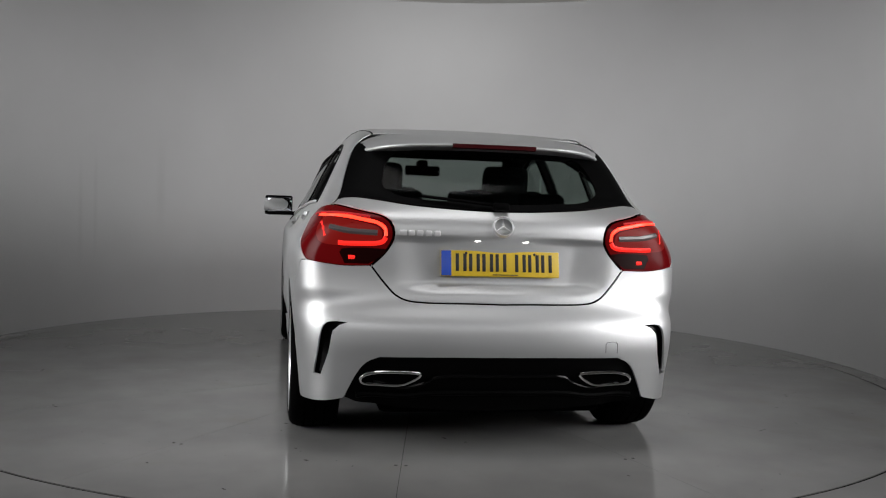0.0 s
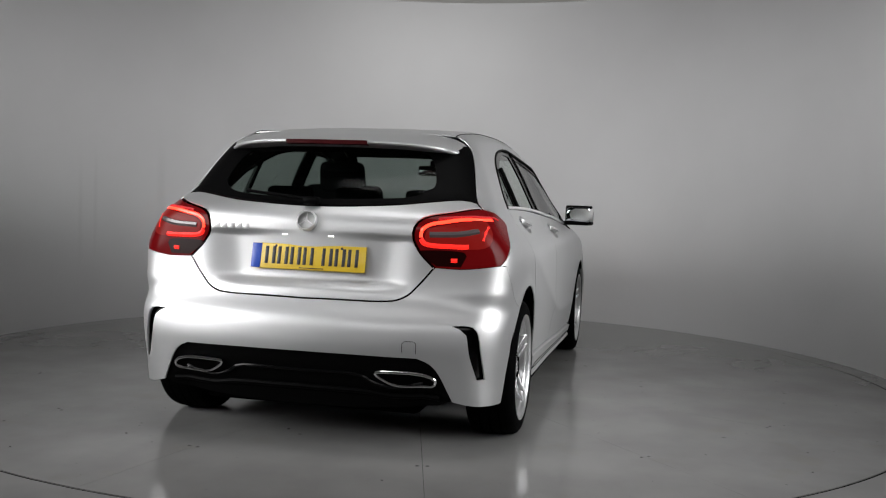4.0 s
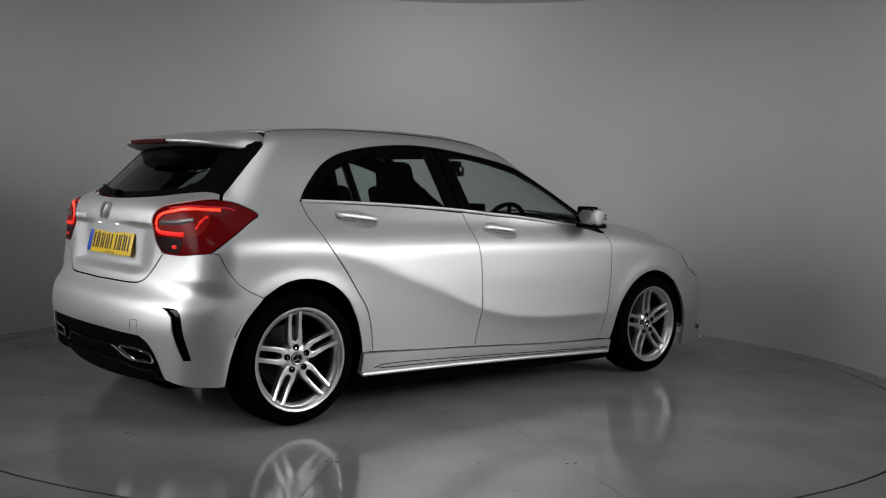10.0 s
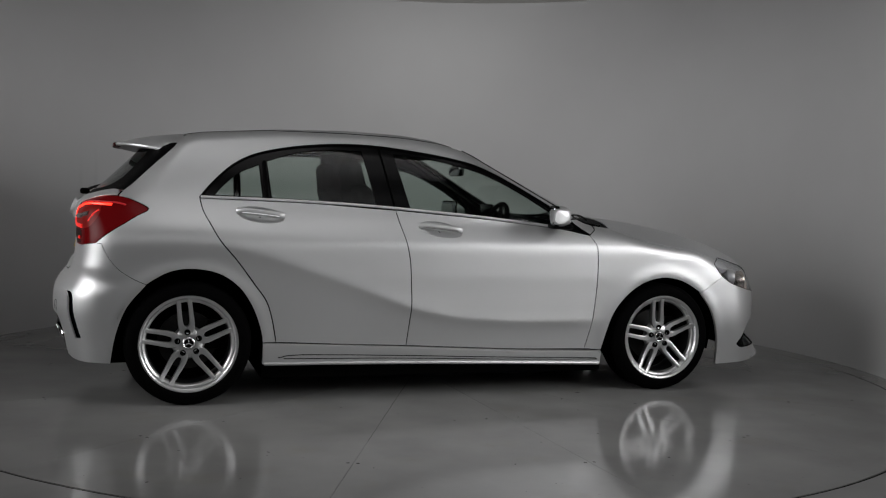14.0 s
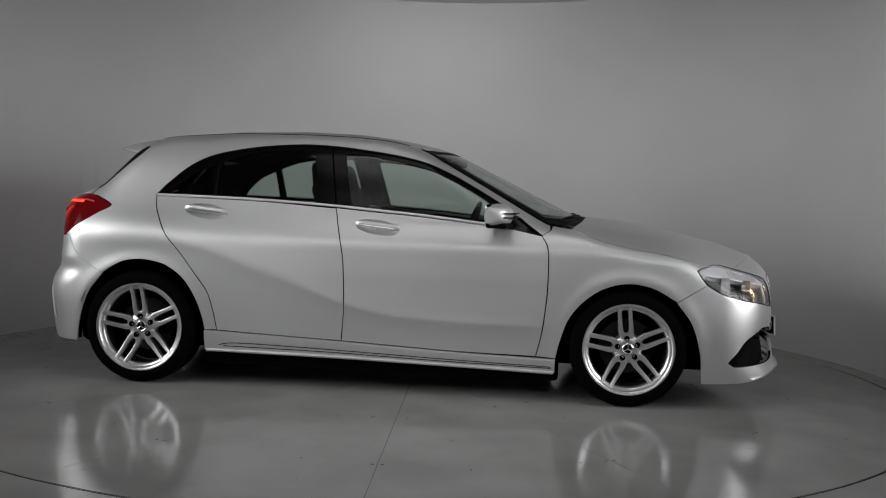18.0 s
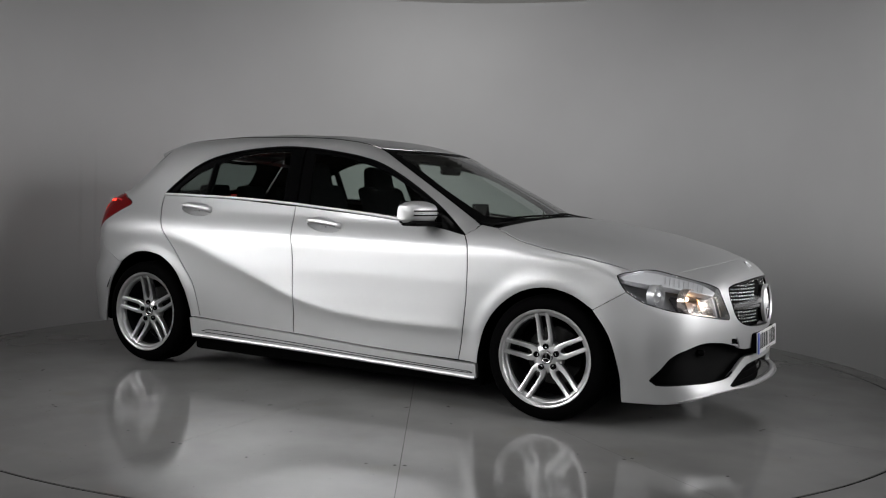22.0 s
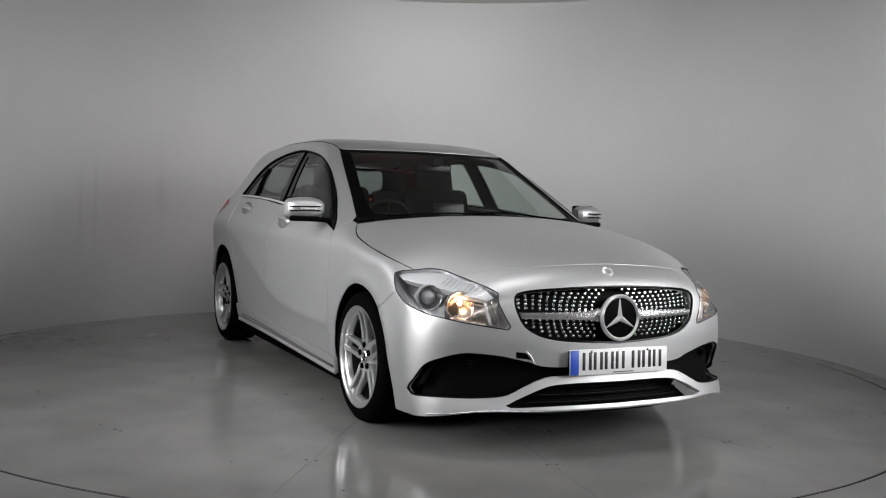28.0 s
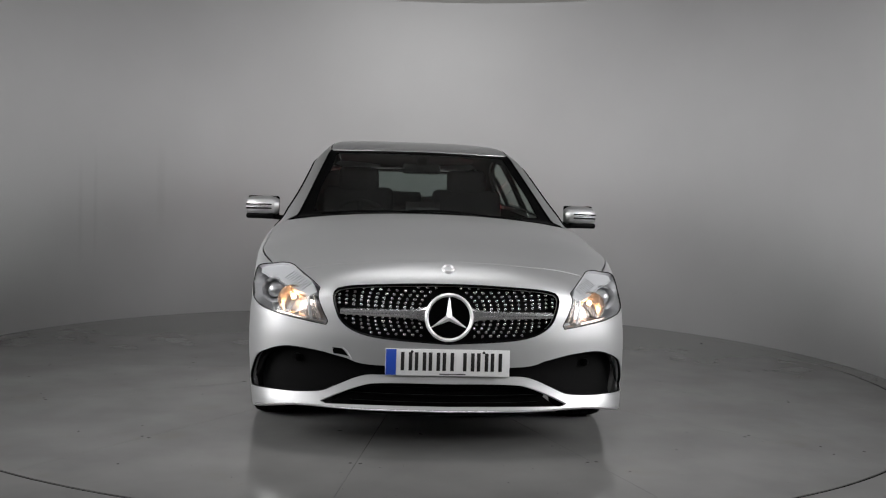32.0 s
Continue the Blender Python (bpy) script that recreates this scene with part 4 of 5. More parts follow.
for a in (90, 200, 340):
    t = tube([(0.03, 0, 0), (0.0, 0.17 * math.cos(radians(a)), 0.17 * math.sin(radians(a)))], 0.014, 6)
    tm = bpy.data.meshes.new("spoke")
    t.to_mesh(tm)
    t.free()
    bm.from_mesh(tm)
    bpy.data.meshes.remove(tm)
box_bm(0.03, 0, 0, 0.05, 0.13, 0.12, 0.015, bm=bm)
bm.transform(pose(0.44, -0.37, 0.90, 0, 22, 0))
part("steering_wheel", bm, LEATHER, car)
im = part("interior_mirror", box_bm(0.33, 0.0, 1.262, 0.03, 0.23, 0.065, 0.014), GLOSSBLACK, car)
part("mirror_pane", box_bm(0.314, 0.0, 1.262, 0.004, 0.21, 0.05, 0.0015), MIRROR, im)
part("mirror_mount", box_bm(0.35, 0.0, 1.305, 0.09, 0.07, 0.05, 0.015), BLACK, im)

part("boot_partition", box_bm(-1.62, 0, 0.80, 0.02, 1.36, 0.44, 0.004), MATTE, car)
# unseen matte sheets added to keep tail lamp glow out of the cabin
for y in (-0.69, 0.69):
    part("lamp_glow_shield", box_bm(-1.53, y, 0.92, 0.32, 0.012, 0.25, 0.003), MATTE, car)
part("parcel_shelf", box_bm(-1.46, 0, 1.015, 0.33, 1.18, 0.02, 0.006), LEATHER, car)

# black bands round the screens
WSO = both([(1.135, 0, 0.985), (1.07, -0.4, 0.99), (0.955, -0.712, 0.99, 1), *WS_R[:-1], (0.165, -0.55, 1.345, 1), (0.27, -0.3, 1.36), (0.315, 0, 1.365)])
WSI = both([(1.10, 0, 0.998), (1.035, -0.4, 1.0), (0.89, -0.625, 1.003, 1), (0.64, -0.593, 1.12), (0.43, -0.545, 1.228), (0.225, -0.508, 1.325, 1), (0.31, -0.3, 1.345), (0.36, 0, 1.345)])
panel("windscreen_band", WSO, (0.5, 0, 0.87), BLACK, car, holes=[WSI], lift=-0.001, flange=0.01, label="black glass edge band")
RWO = both([(-1.88, 0, 1.05), (-1.83, -0.35, 1.057), (-1.70, -0.62, 1.08), (-1.676, -0.688, 1.07, 1), *HATCH_R[::-1][2:5], (-1.402, -0.565, 1.31, 1), (-1.52, -0.48, 1.31), (-1.58, -0.3, 1.315), (-1.60, 0, 1.318)])
RWI = both([(-1.845, 0, 1.075), (-1.79, -0.35, 1.085), (-1.69, -0.48, 1.115), (-1.60, -0.475, 1.18), (-1.53, -0.42, 1.255), (-1.58, -0.3, 1.275), (-1.60, 0, 1.28)])
panel("rear_window_band", RWO, (-0.75, 0, 0.66), BLACK, car, holes=[RWI], lift=-0.003, flange=0.01, label="black rear window edge")
panel("rear_window", RWI, (-0.75, 0, 0.66), DARKGLASS, car, lift=-0.005, gap=-0.004, flange=0)


def along(points, spacing=0.02, lift=0.0, sharp=True):
    """A line laid on the hull."""
    P = snap(curve(points, spacing, closed=False))
    return P + normals(P) * lift


def strip(name, points, radius, material, lift=0.0, flat=1.0, parent=None, label="", two=True, spacing=0.02):
    o = part(name, tube(along(points, spacing, lift).tolist(), radius, 8, flat=flat), material, parent or car, label)
    if two:
        mirrored(o)
    return o


strip("belt_trim", flank([(-1.30, 1.054), (-0.984, 1.051), (-0.68, 1.044), (-0.272, 1.025), (0.203, 0.992), (0.64, 0.950), (0.70, 0.944)]), 0.0075, BADGE, 0.003, label="bright chrome waist trim")
strip("window_seal", flank(DLO), 0.006, BLACK, 0.0)
strip("door_window_divider", flank([(-0.97, 1.252), (-0.962, 1.054)]), 0.010, BLACK, 0.001)
strip("pillar_seam", flank([(-0.338, 1.356), (-0.272, 1.022)]), 0.004, MATTE, 0.0)
strip("screen_seal", [(0.985, -0.735, 0.987), (0.93, -0.722, 0.987), *WS_R, (0.165, -0.545, 1.352)], 0.008, BLACK, -0.003)
strip("roof_seam", [(0.10, -0.545, 1.368), (-0.2, -0.527, 1.398), (-0.6, -0.522, 1.408), (-1.0, -0.517, 1.40), (-1.357, -0.508, 1.378)], 0.003, MATTE, -0.001)
strip("skirt_groove", flank([(-0.90, 0.236), (-0.78, 0.250), (-0.27, 0.238), (0.37, 0.216), (0.93, 0.200), (0.945, 0.193), (0.37, 0.204), (-0.27, 0.223), (-0.87, 0.231)]), 0.0022, BLACK, 0.0145)
strip("skirt_blade", flank([(-0.97, 0.205), (-0.27, 0.198), (0.37, 0.184), (0.955, 0.168)]), 0.010, PAINT, 0.012)

# ---- spoiler with the third brake lamp ----
vs, fs = [], []
N = 40
for i in range(N + 1):
    y = -0.585 + 1.17 * i / N
    e = abs(y) / 0.585
    x0 = -1.362 - 0.012 * (1 - e * e) - 0.03 * e ** 6
    x1 = -1.735 + 0.10 * e ** 2 + 0.19 * e ** 5
    zc = float(tab(PROFILE, np.array([x0]))[0]) - 0.065 * y * y * (0.6 + 0.8 * y * y) - 0.050 * e ** 8
    z1 = 1.338 - 0.012 * e ** 2 - 0.028 * e ** 6
    row = [(x0, zc + 0.001), (x0 * 0.65 + x1 * 0.35, zc * 0.62 + z1 * 0.38 + 0.011), (x0 * 0.3 + x1 * 0.7, zc * 0.27 + z1 * 0.73 + 0.010), (x1 + 0.02, z1 + 0.002), (x1 + 0.003, z1 - 0.004), (x1, z1 - 0.011), (x1 + 0.006, z1 - 0.018), (x1 + 0.10, z1 - 0.030), (x1 + 0.22, z1 - 0.02)]
    vs += [(x, y, z) for x, z in row]
m = 9
for i in range(N):
    for j in range(m - 1):
        k = i * m + j
        fs.append((k, k + m, k + m + 1, k + 1))
sp = raw("roof_spoiler", vs, fs, PAINT, car)
bm = bmesh.new()
for i in range(13):
    y = -0.19 + 0.38 * i / 12
    x = -1.736 + 0.10 * (abs(y) / 0.585) ** 2
    for dx, dz in ((-0.0035, -0.003), (-0.0045, -0.021), (0.03, -0.024), (0.03, -0.003)):
        bm.verts.new((x + dx, y, 1.337 + dz))
bm.verts.ensure_lookup_table()
for i in range(12):
    for j in range(4):
        a, b = 4 * i + j, 4 * i + (j + 1) % 4
        bm.faces.new([bm.verts[q] for q in (a, b, b + 4, a + 4)])
bm.faces.new([bm.verts[q] for q in (0, 1, 2, 3)])
bm.faces.new([bm.verts[48 + q] for q in (3, 2, 1, 0)])
bmesh.ops.recalc_face_normals(bm, faces=bm.faces)
part("brake_light", bm, BRAKE, car, "dark red high brake lamp")

# ---- tail lamps: glowing ribbons behind the red lens ----
pair("tail_lamp_back", TAILLAMP, (-0.72, -0.69, 0.0), MATTE, car, lift=-0.05, gap=-0.07, flange=0, res=0.05)
strip("glow_ribbon", [(-1.72, -0.742, 0.986), (-1.775, -0.712, 0.986), (-1.81, -0.665, 0.985), (-1.845, -0.60, 0.982), (-1.872, -0.525, 0.972), (-1.885, -0.496, 0.952), (-1.890, -0.494, 0.925)], 0.0105, REDGLOW, -0.0075, label="glowing red light ribbon", spacing=0.012)
strip("glow_ribbon", [(-1.890, -0.494, 0.920), (-1.893, -0.505, 0.903), (-1.893, -0.54, 0.893), (-1.86, -0.63, 0.890), (-1.83, -0.68, 0.889)], 0.013, REDMID, -0.0075, spacing=0.012)
strip("glow_ribbon", [(-1.66, -0.757, 0.992), (-1.70, -0.742, 0.998), (-1.755, -0.725, 1.003), (-1.82, -0.655, 1.003), (-1.860, -0.56, 0.996)], 0.006, REDDIM, -0.002)
strip("glow_ribbon", [(-1.77, -0.735, 0.958), (-1.79, -0.725, 0.935), (-1.80, -0.72, 0.905)], 0.015, REDMID, -0.012)
pair("lamp_inner", [(-1.765, -0.73, 0.975), (-1.83, -0.645, 0.975), (-1.868, -0.55, 0.965), (-1.880, -0.512, 0.945), (-1.888, -0.515, 0.905), (-1.885, -0.56, 0.885), (-1.85, -0.645, 0.882), (-1.78, -0.735, 0.882)], (-0.72, -0.69, 0), REDINNER, car, lift=0.0006, gap=0, flange=0, res=0.02)
pair("lamp_lower_shell", [(-1.893, -0.495, 0.872), (-1.90, -0.515, 0.835), (-1.897, -0.565, 0.803, 1), (-1.87, -0.665, 0.803, 1), (-1.85, -0.675, 0.868)], (-0.72, -0.69, 0), LAMPRED, car, lift=0.0005, gap=0.003, flange=0, res=0.02)
strip("reversing_lens", [(-1.80, -0.70, 0.941), (-1.85, -0.635, 0.940), (-1.882, -0.528, 0.937)], 0.0155, REVERSE, -0.0085, label="clear reversing lens")
strip("reversing_lens_edge", [(-1.81, -0.692, 0.960), (-1.85, -0.635, 0.959), (-1.880, -0.53, 0.956)], 0.004, REDMID, -0.004, spacing=0.012)
strip("reversing_lens_edge", [(-1.81, -0.692, 0.921), (-1.85, -0.635, 0.920), (-1.884, -0.53, 0.917)], 0.004, REDMID, -0.004, spacing=0.012)
strip("reflector_spot", [(-1.862, -0.645, 0.832), (-1.872, -0.62, 0.832)], 0.010, REDMID, -0.004)

# ---- head lamps ----
LAMPDIR = (0.72, -0.6, 0.35)
pair("headlamp_housing", HEADLAMP, LAMPDIR, LAMPGREY, car, lift=-0.085, gap=-0.004, flange=0)
P = snap(curve(HEADLAMP, 0.012))
Q = P - normals(P) * 0.09
n = len(P)
mirrored(raw("headlamp_wall", np.concatenate([P - normals(P) * 0.003, Q]).tolist(), [(i, (i + 1) % n, n + (i + 1) % n, n + i) for i in range(n)], LAMPGREY, car))
mirrored(part("headlamp_seal", tube(P.tolist(), 0.0022, 6, closed=True), BLACK, car))
BANDLOW = [(1.748, -0.833, 0.739), (1.84, -0.776, 0.730), (1.894, -0.733, 0.717), (1.967, -0.686, 0.699), (2.039, -0.641, 0.684), (2.105, -0.589, 0.667)]
pair("headlamp_top_band", [*BANDLOW, (2.112, -0.56, 0.685, 1), *HL_IN[::-1][5:6], *HL_TOP[::-1], (1.735, -0.81, 0.770), (1.71, -0.838, 0.750, 1)], LAMPDIR, LAMPBAND, car, lift=-0.016, gap=0.001, flange=0.03, res=0.02, label="ribbed clear indicator band")
strip("band_edge", BANDLOW, 0.0035, LAMPBAND, -0.014)
for k in range(9):
    u = 0.30 + 0.065 * k
    a0 = np.array((1.80, -0.722, 0.785)) * (1 - u) + np.array((2.10, -0.548, 0.700)) * u
    a1 = a0 + np.array((0.012, -0.045, -0.026))
    strip("band_rib", [tuple(a0), tuple((a0 + a1) / 2), tuple(a1)], 0.0017, LAMPGREY, -0.0135)
pair("headlamp_divider", [(1.942, -0.722, 0.695, 1), (2.003, -0.752, 0.585, 1), (2.045, -0.715, 0.577, 1), (1.995, -0.685, 0.690, 1)], LAMPDIR, LAMPDARK, car, lift=-0.055, gap=0, flange=0.02, fine=0.01, res=0.02)
pair("inner_reflector", [(2.05, -0.63, 0.672, 1), (2.108, -0.588, 0.656, 1), (2.142, -0.553, 0.568, 1), (2.09, -0.645, 0.570, 1)], LAMPDIR, COPPER, car, lift=-0.05, gap=0, flange=0.02, fine=0.01, res=0.02)
strip("copper_strip", [(2.118, -0.572, 0.668), (2.135, -0.560, 0.610), (2.146, -0.548, 0.562)], 0.006, COPPER, -0.016, spacing=0.01)
strip("copper_strip", [(2.100, -0.595, 0.662), (2.120, -0.590, 0.610), (2.133, -0.580, 0.564)], 0.006, LAMPBAND, -0.020, spacing=0.01)
strip("copper_strip", [(2.03, -0.725, 0.585), (2.08, -0.665, 0.574), (2.125, -0.600, 0.564)], 0.006, COPPER, -0.020, spacing=0.01)
for s in (-1, 1):
    for nm, c, r, mt in (("projector", (1.872, 0.748, 0.658), 0.052, LAMPGREY), ("low_beam_bowl", (2.000, 0.660, 0.632), 0.060, COPPER)):
        bm = lathe([(r * 0.30, 0.040), (r * 0.55, 0.036), (r * 0.8, 0.02), (r, -0.010), (r * 1.05, -0.012), (r * 1.07, -0.004), (r * 1.05, 0.03)], 32)
        M = Matrix.Translation((c[0], s * c[1], c[2])) @ pose(0, 0, 0, 0, 0, 90 + s * 12)
        bm.transform(M)
        p = part(nm, bm, mt, car)
        if nm == "projector":
            bm = lathe([(0.0001, -0.018), (r * 0.3, -0.015), (r * 0.55, -0.004), (r * 0.68, 0.012), (r * 0.7, 0.025)], 32)
            bm.transform(M)
            part("projector_lens", bm, LAMPGREY, p)
            continue
        bm = bmesh.new()
        bmesh.ops.create_uvsphere(bm, u_segments=14, v_segments=10, radius=0.011)
        bm.transform(M @ Matrix.Translation((0, 0.014, 0.012)))
        part("bulb", bm, AMBER, p, "warm glowing side light bulb")

# ---- grille ----
GR = both(GRILLE)
panel("grille_mesh", GR, (1, 0, 0), MESH, car, lift=-0.045, gap=-0.004, flange=0, label="black grille backing")
strip("grille_frame", GRILLE, 0.006, GLOSSBLACK, -0.004)
pin = bmesh.new()
ring0 = [pin.verts.new((0.0, 0.0062 * math.cos(math.pi * i / 5), 0.0055 * math.sin(math.pi * i / 5))) for i in range(10)]
ring1 = [pin.verts.new((0.0003, v.co.y * 0.7, v.co.z * 0.7)) for v in ring0]
ring2 = [pin.verts.new((-0.012, v.co.y * 0.6, v.co.z * 0.6)) for v in ring0]
tip = pin.verts.new((0.0003, 0, 0))
for i in range(10):
    k = (i + 1) % 10
    pin.faces.new((ring0[i], ring0[k], ring1[k], ring1[i]))
    pin.faces.new((ring2[i], ring2[k], ring0[k], ring0[i]))
    pin.faces.new((ring1[i], ring1[k], tip))
bmesh.ops.recalc_face_normals(pin, faces=pin.faces)
pin_me = bpy.data.meshes.new("grille_pin")
pin.to_mesh(pin_me)
pin.free()
pin_me.materials.append(PINMAT)
pin_me.polygons.foreach_set("use_smooth", [True] * len(pin_me.polygons))
gy = curve(GRILLE, 0.02, closed=False)[:, 1:]
gpoly = np.concatenate([gy, gy[::-1] * np.array([-1, 1])])
cells = []
for side in (-1, 1):
    for c in range(16):
        yc = 0.0 + 0.0305 * c
        for k in range(7):
            bend = 0.0029 * k * k * min(max(1 - (yc - 0.11) / 0.34, 0.0), 1.0)
            if yc - bend > -0.004:
                cells += [(side * (yc - bend), 0.628 + 0.0168 * k + 0.010 * (yc / 0.46) ** 2), (side * (yc - bend), 0.581 - 0.0168 * k + 0.012 * (yc / 0.46) ** 2)]
cells = np.array(cells)
ok = inside_poly(cells, gpoly) & (edge_dist(cells, gpoly) > 0.009) & (np.hypot(cells[:, 0], cells[:, 1] - 0.597) > 0.118)
spots = drop(np.concatenate([np.zeros((ok.sum(), 1)), cells[ok]], 1), np.array([1.0, 0, 0]))
for p, nn in zip(spots, normals(spots)):
    o = new("grille_pin", pin_me)
    o.parent = car
    o.matrix_local = Matrix.Translation((p[0] - 0.022, p[1], p[2])) @ Vector((nn[0], nn[1], 0.25 * nn[2])).to_track_quat("X", "Z").to_matrix().to_4x4()
for s in (-1, 1):
    bm = bmesh.new()
    rings = []
    for i in range(13):
        y = 0.085 + (0.452 - 0.085) * i / 12
        x = float(drop(np.array([[0.0, y, 0.605]]), np.array([1.0, 0, 0]))[0, 0]) - 0.006
        h = 0.0205 - 0.008 * i / 12 + 0.014 * math.exp(-((y - 0.085) / 0.035) ** 2)
        rings.append([bm.verts.new((x + dx, s * y, 0.604 + dz)) for dx, dz in ((-0.03, h), (-0.003, h), (0.005, h * 0.75), (0.006, h * 0.1), (-0.001, -h * 0.05), (0.005, -h * 0.2), (0.003, -h * 0.8), (-0.006, -h), (-0.03, -h))])
    for a, b in zip(rings, rings[1:]):
        for j in range(8):
            bm.faces.new((a[j], a[j + 1], b[j + 1], b[j]))
    bm.faces.new(rings[-1])
    bmesh.ops.recalc_face_normals(bm, faces=bm.faces)
    part("grille_louvre", bm, SATIN, car, "silver twin-blade grille bar")


def emblem(name, centre, r, tilt, parent, ring=0.09, black=True, turn=0, CHROME=BADGE):
    """A plain round badge: a ring and three bars, facing +x."""
    M = Matrix.Translation(centre) @ pose(0, 0, 0, 0, tilt, turn)
    bm = lathe([(r * (1 - 2 * ring), -0.004), (r * (1 - ring), -0.012), (r, -0.004), (r * 0.98, 0.012)], 48)
    bm.transform(M @ pose(0, 0, 0, 0, 0, 90))
    e = part(name, bm, CHROME, parent, "round silver emblem, plain ring with three bars")
    if black:
        bm = lathe([(0.0001, 0.0), (r * 0.96, 0.0), (r * 0.96, 0.03)], 40)
        bm.transform(M @ pose(0, 0, 0, 0, 0, 90))
        part("emblem_back", bm, GLOSSBLACK, e)
    for k in range(3):
        a = radians(90 + 120 * k)
        d, n = Vector((0, math.cos(a), math.sin(a))), Vector((0, -math.sin(a), math.cos(a)))
        tip = d * r * (1 - ring)
        bm = bmesh.new()
        pts = [n * r * 0.13 + d * r * 0.05, tip, -n * r * 0.13 + d * r * 0.05, Vector((0, 0, 0)) - d * r * 0.08]
        up = bm.verts.new(Vector((r * 0.11, 0, 0)))
        tv = [bm.verts.new(p) for p in pts]
        for i in range(4):
            bm.faces.new((up, tv[i], tv[(i + 1) % 4]))
        bm.transform(M)
        part("emblem_bar", bm, CHROME, e, smooth=False)
    return e


emblem("grille_emblem", (2.246, 0, 0.597), 0.102, -4, car, 0.075)
emblem("bonnet_badge", (2.138, 0, 0.787), 0.028, -58, car, 0.16, False)
emblem("rear_emblem", (-1.940, 0, 0.978), 0.046, -20, car, 0.09, False, 180)
bm = bmesh.new()
for i in range(5):
    y = 0.425 - i * 0.036
    x = float(drop(np.array([[0.0, y, 0.94]]), np.array([-1.0, 0, 0]))[0, 0])
    box_bm(x, y, 0.942, 0.008, 0.026 if i else 0.03, 0.024, 0.003, bm=bm)
part("model_badge", bm, BADGE, car, "small chrome badge, five plain bars")

# ---- number plates: plain bars for the characters ----


def number_plate(name, centre, tilt, turn, face, label):
    M = Matrix.Translation(centre) @ pose(0, 0, 0, 0, 0, turn) @ pose(0, 0, 0, 0, tilt, 0)
    bm = box_bm(0, 0, 0, 0.006, 0.52, 0.111, 0.0025)
    bm.transform(M)
    pl = part(name, bm, face, car, label)
    bm = box_bm(0.0036, -0.237, 0, 0.002, 0.043, 0.107, 0.0005)
    bm.transform(M)
    part("blue_band", bm, BLUE, pl)
    y = -0.196
    for i in range(7):
        for k in (0, 1):
            bm = box_bm(0.0036, y + 0.007 + k * 0.033, 0.004, 0.002, 0.0145, 0.076, 0.0004)
            bm.transform(M)
            part("character_bar", bm, INK, pl)
        y += 0.058 if i != 3 else 0.086
    bm = box_bm(0.0036, 0.02, -0.0475, 0.002, 0.11, 0.004, 0.0004)
    bm.transform(M)
    part("maker_line", bm, INK, pl)
    for yy in (-0.15, 0.15):
        bm = lathe([(0.0001, -0.0055), (0.004, -0.005), (0.006, -0.003)], 12)
        bm.transform(M @ Matrix.Translation((0, yy, 0.044)) @ pose(0, 0, 0, 0, 0, 90))
        part("plate_screw", bm, INK, pl)
    return pl


number_plate("front_number_plate", (2.256, 0, 0.409), -2.5, 0, WHITE, "white number plate with a blue band and plain bars")
part("plate_holder", box_bm(2.238, 0, 0.409, 0.03, 0.50, 0.10, 0.008), BLACK, car)
number_plate("rear_number_plate", (-1.911, 0, 0.818), -12, 180, YELLOW, "yellow number plate with a blue band and plain bars")
for y in (-0.105, 0.105):
    part("plate_lamp", box_bm(-1.920, y, 0.914, 0.010, 0.024, 0.005, 0.002), BULB, car, "small white number plate lamp")

# ---- bumper details ----
panel("intake_mesh", both([(2.24, 0.0, 0.396), (2.22, -0.33, 0.396), (2.14, -0.55, 0.445), (2.08, -0.68, 0.45), (2.0, -0.745, 0.422), (1.93, -0.783, 0.388), (1.89, -0.79, 0.32), (1.855, -0.792, 0.255), (1.90, -0.778, 0.234), (1.98, -0.75, 0.232), (2.08, -0.68, 0.240), (2.16, -0.535, 0.255), (2.235, -0.25, 0.34), (2.24, 0.0, 0.34)]), (1, 0, 0), MESH, car, lift=-0.055, gap=0, flange=0, label="black honeycomb intake grille")
panel("mouth_mesh", both([(2.25, 0.0, 0.328), (2.235, -0.27, 0.326), (2.22, -0.38, 0.305), (2.195, -0.545, 0.205), (2.25, -0.25, 0.178), (2.265, 0.0, 0.178)]), (1, 0, 0), MESH, car, lift=-0.09, gap=0, flange=0)
for z in (0.225, 0.255, 0.285):
    P = drop(np.array([[0, y, z] for y in np.linspace(-0.40, 0.40, 21)]), np.array([1.0, 0, 0])) - np.array([0.07, 0, 0])
    part("mouth_slat", tube(P.tolist(), 0.006, 6), BLACK, car)
strip("intake_edge", INTAKE_UP[2:14], 0.006, BLACK, -0.008)
pair("intake_fin", [(2.02, -0.73, 0.415, 1), (1.965, -0.768, 0.378), (1.925, -0.781, 0.32), (1.90, -0.783, 0.275, 1), (1.945, -0.77, 0.295), (1.975, -0.762, 0.36)], (0.84, -0.53, 0), BLACK, car, lift=-0.02)
for s in (-1, 1):
    bm = lathe([(0.0001, -0.012), (0.010, -0.012), (0.012, -0.008), (0.016, -0.008), (0.016, 0.02)], 20)
    bm.transform(Matrix.Translation((2.065, s * 0.626, 0.390)) @ pose(0, 0, 0, 0, 0, 90 - s * 25))
    part("parking_sensor", bm, BLACK, car)
panel("tow_eye_gap", [(2.19, -0.485, 0.452, 1), (2.20, -0.440, 0.450, 1), (2.205, -0.415, 0.418, 1), (2.20, -0.445, 0.424), (2.19, -0.48, 0.426, 1)], (0.9, -0.4, 0), MATTE, car, lift=0.0015, gap=0, flange=0.003, fine=0.006, res=0.01, label="broken dark tow-eye hole")
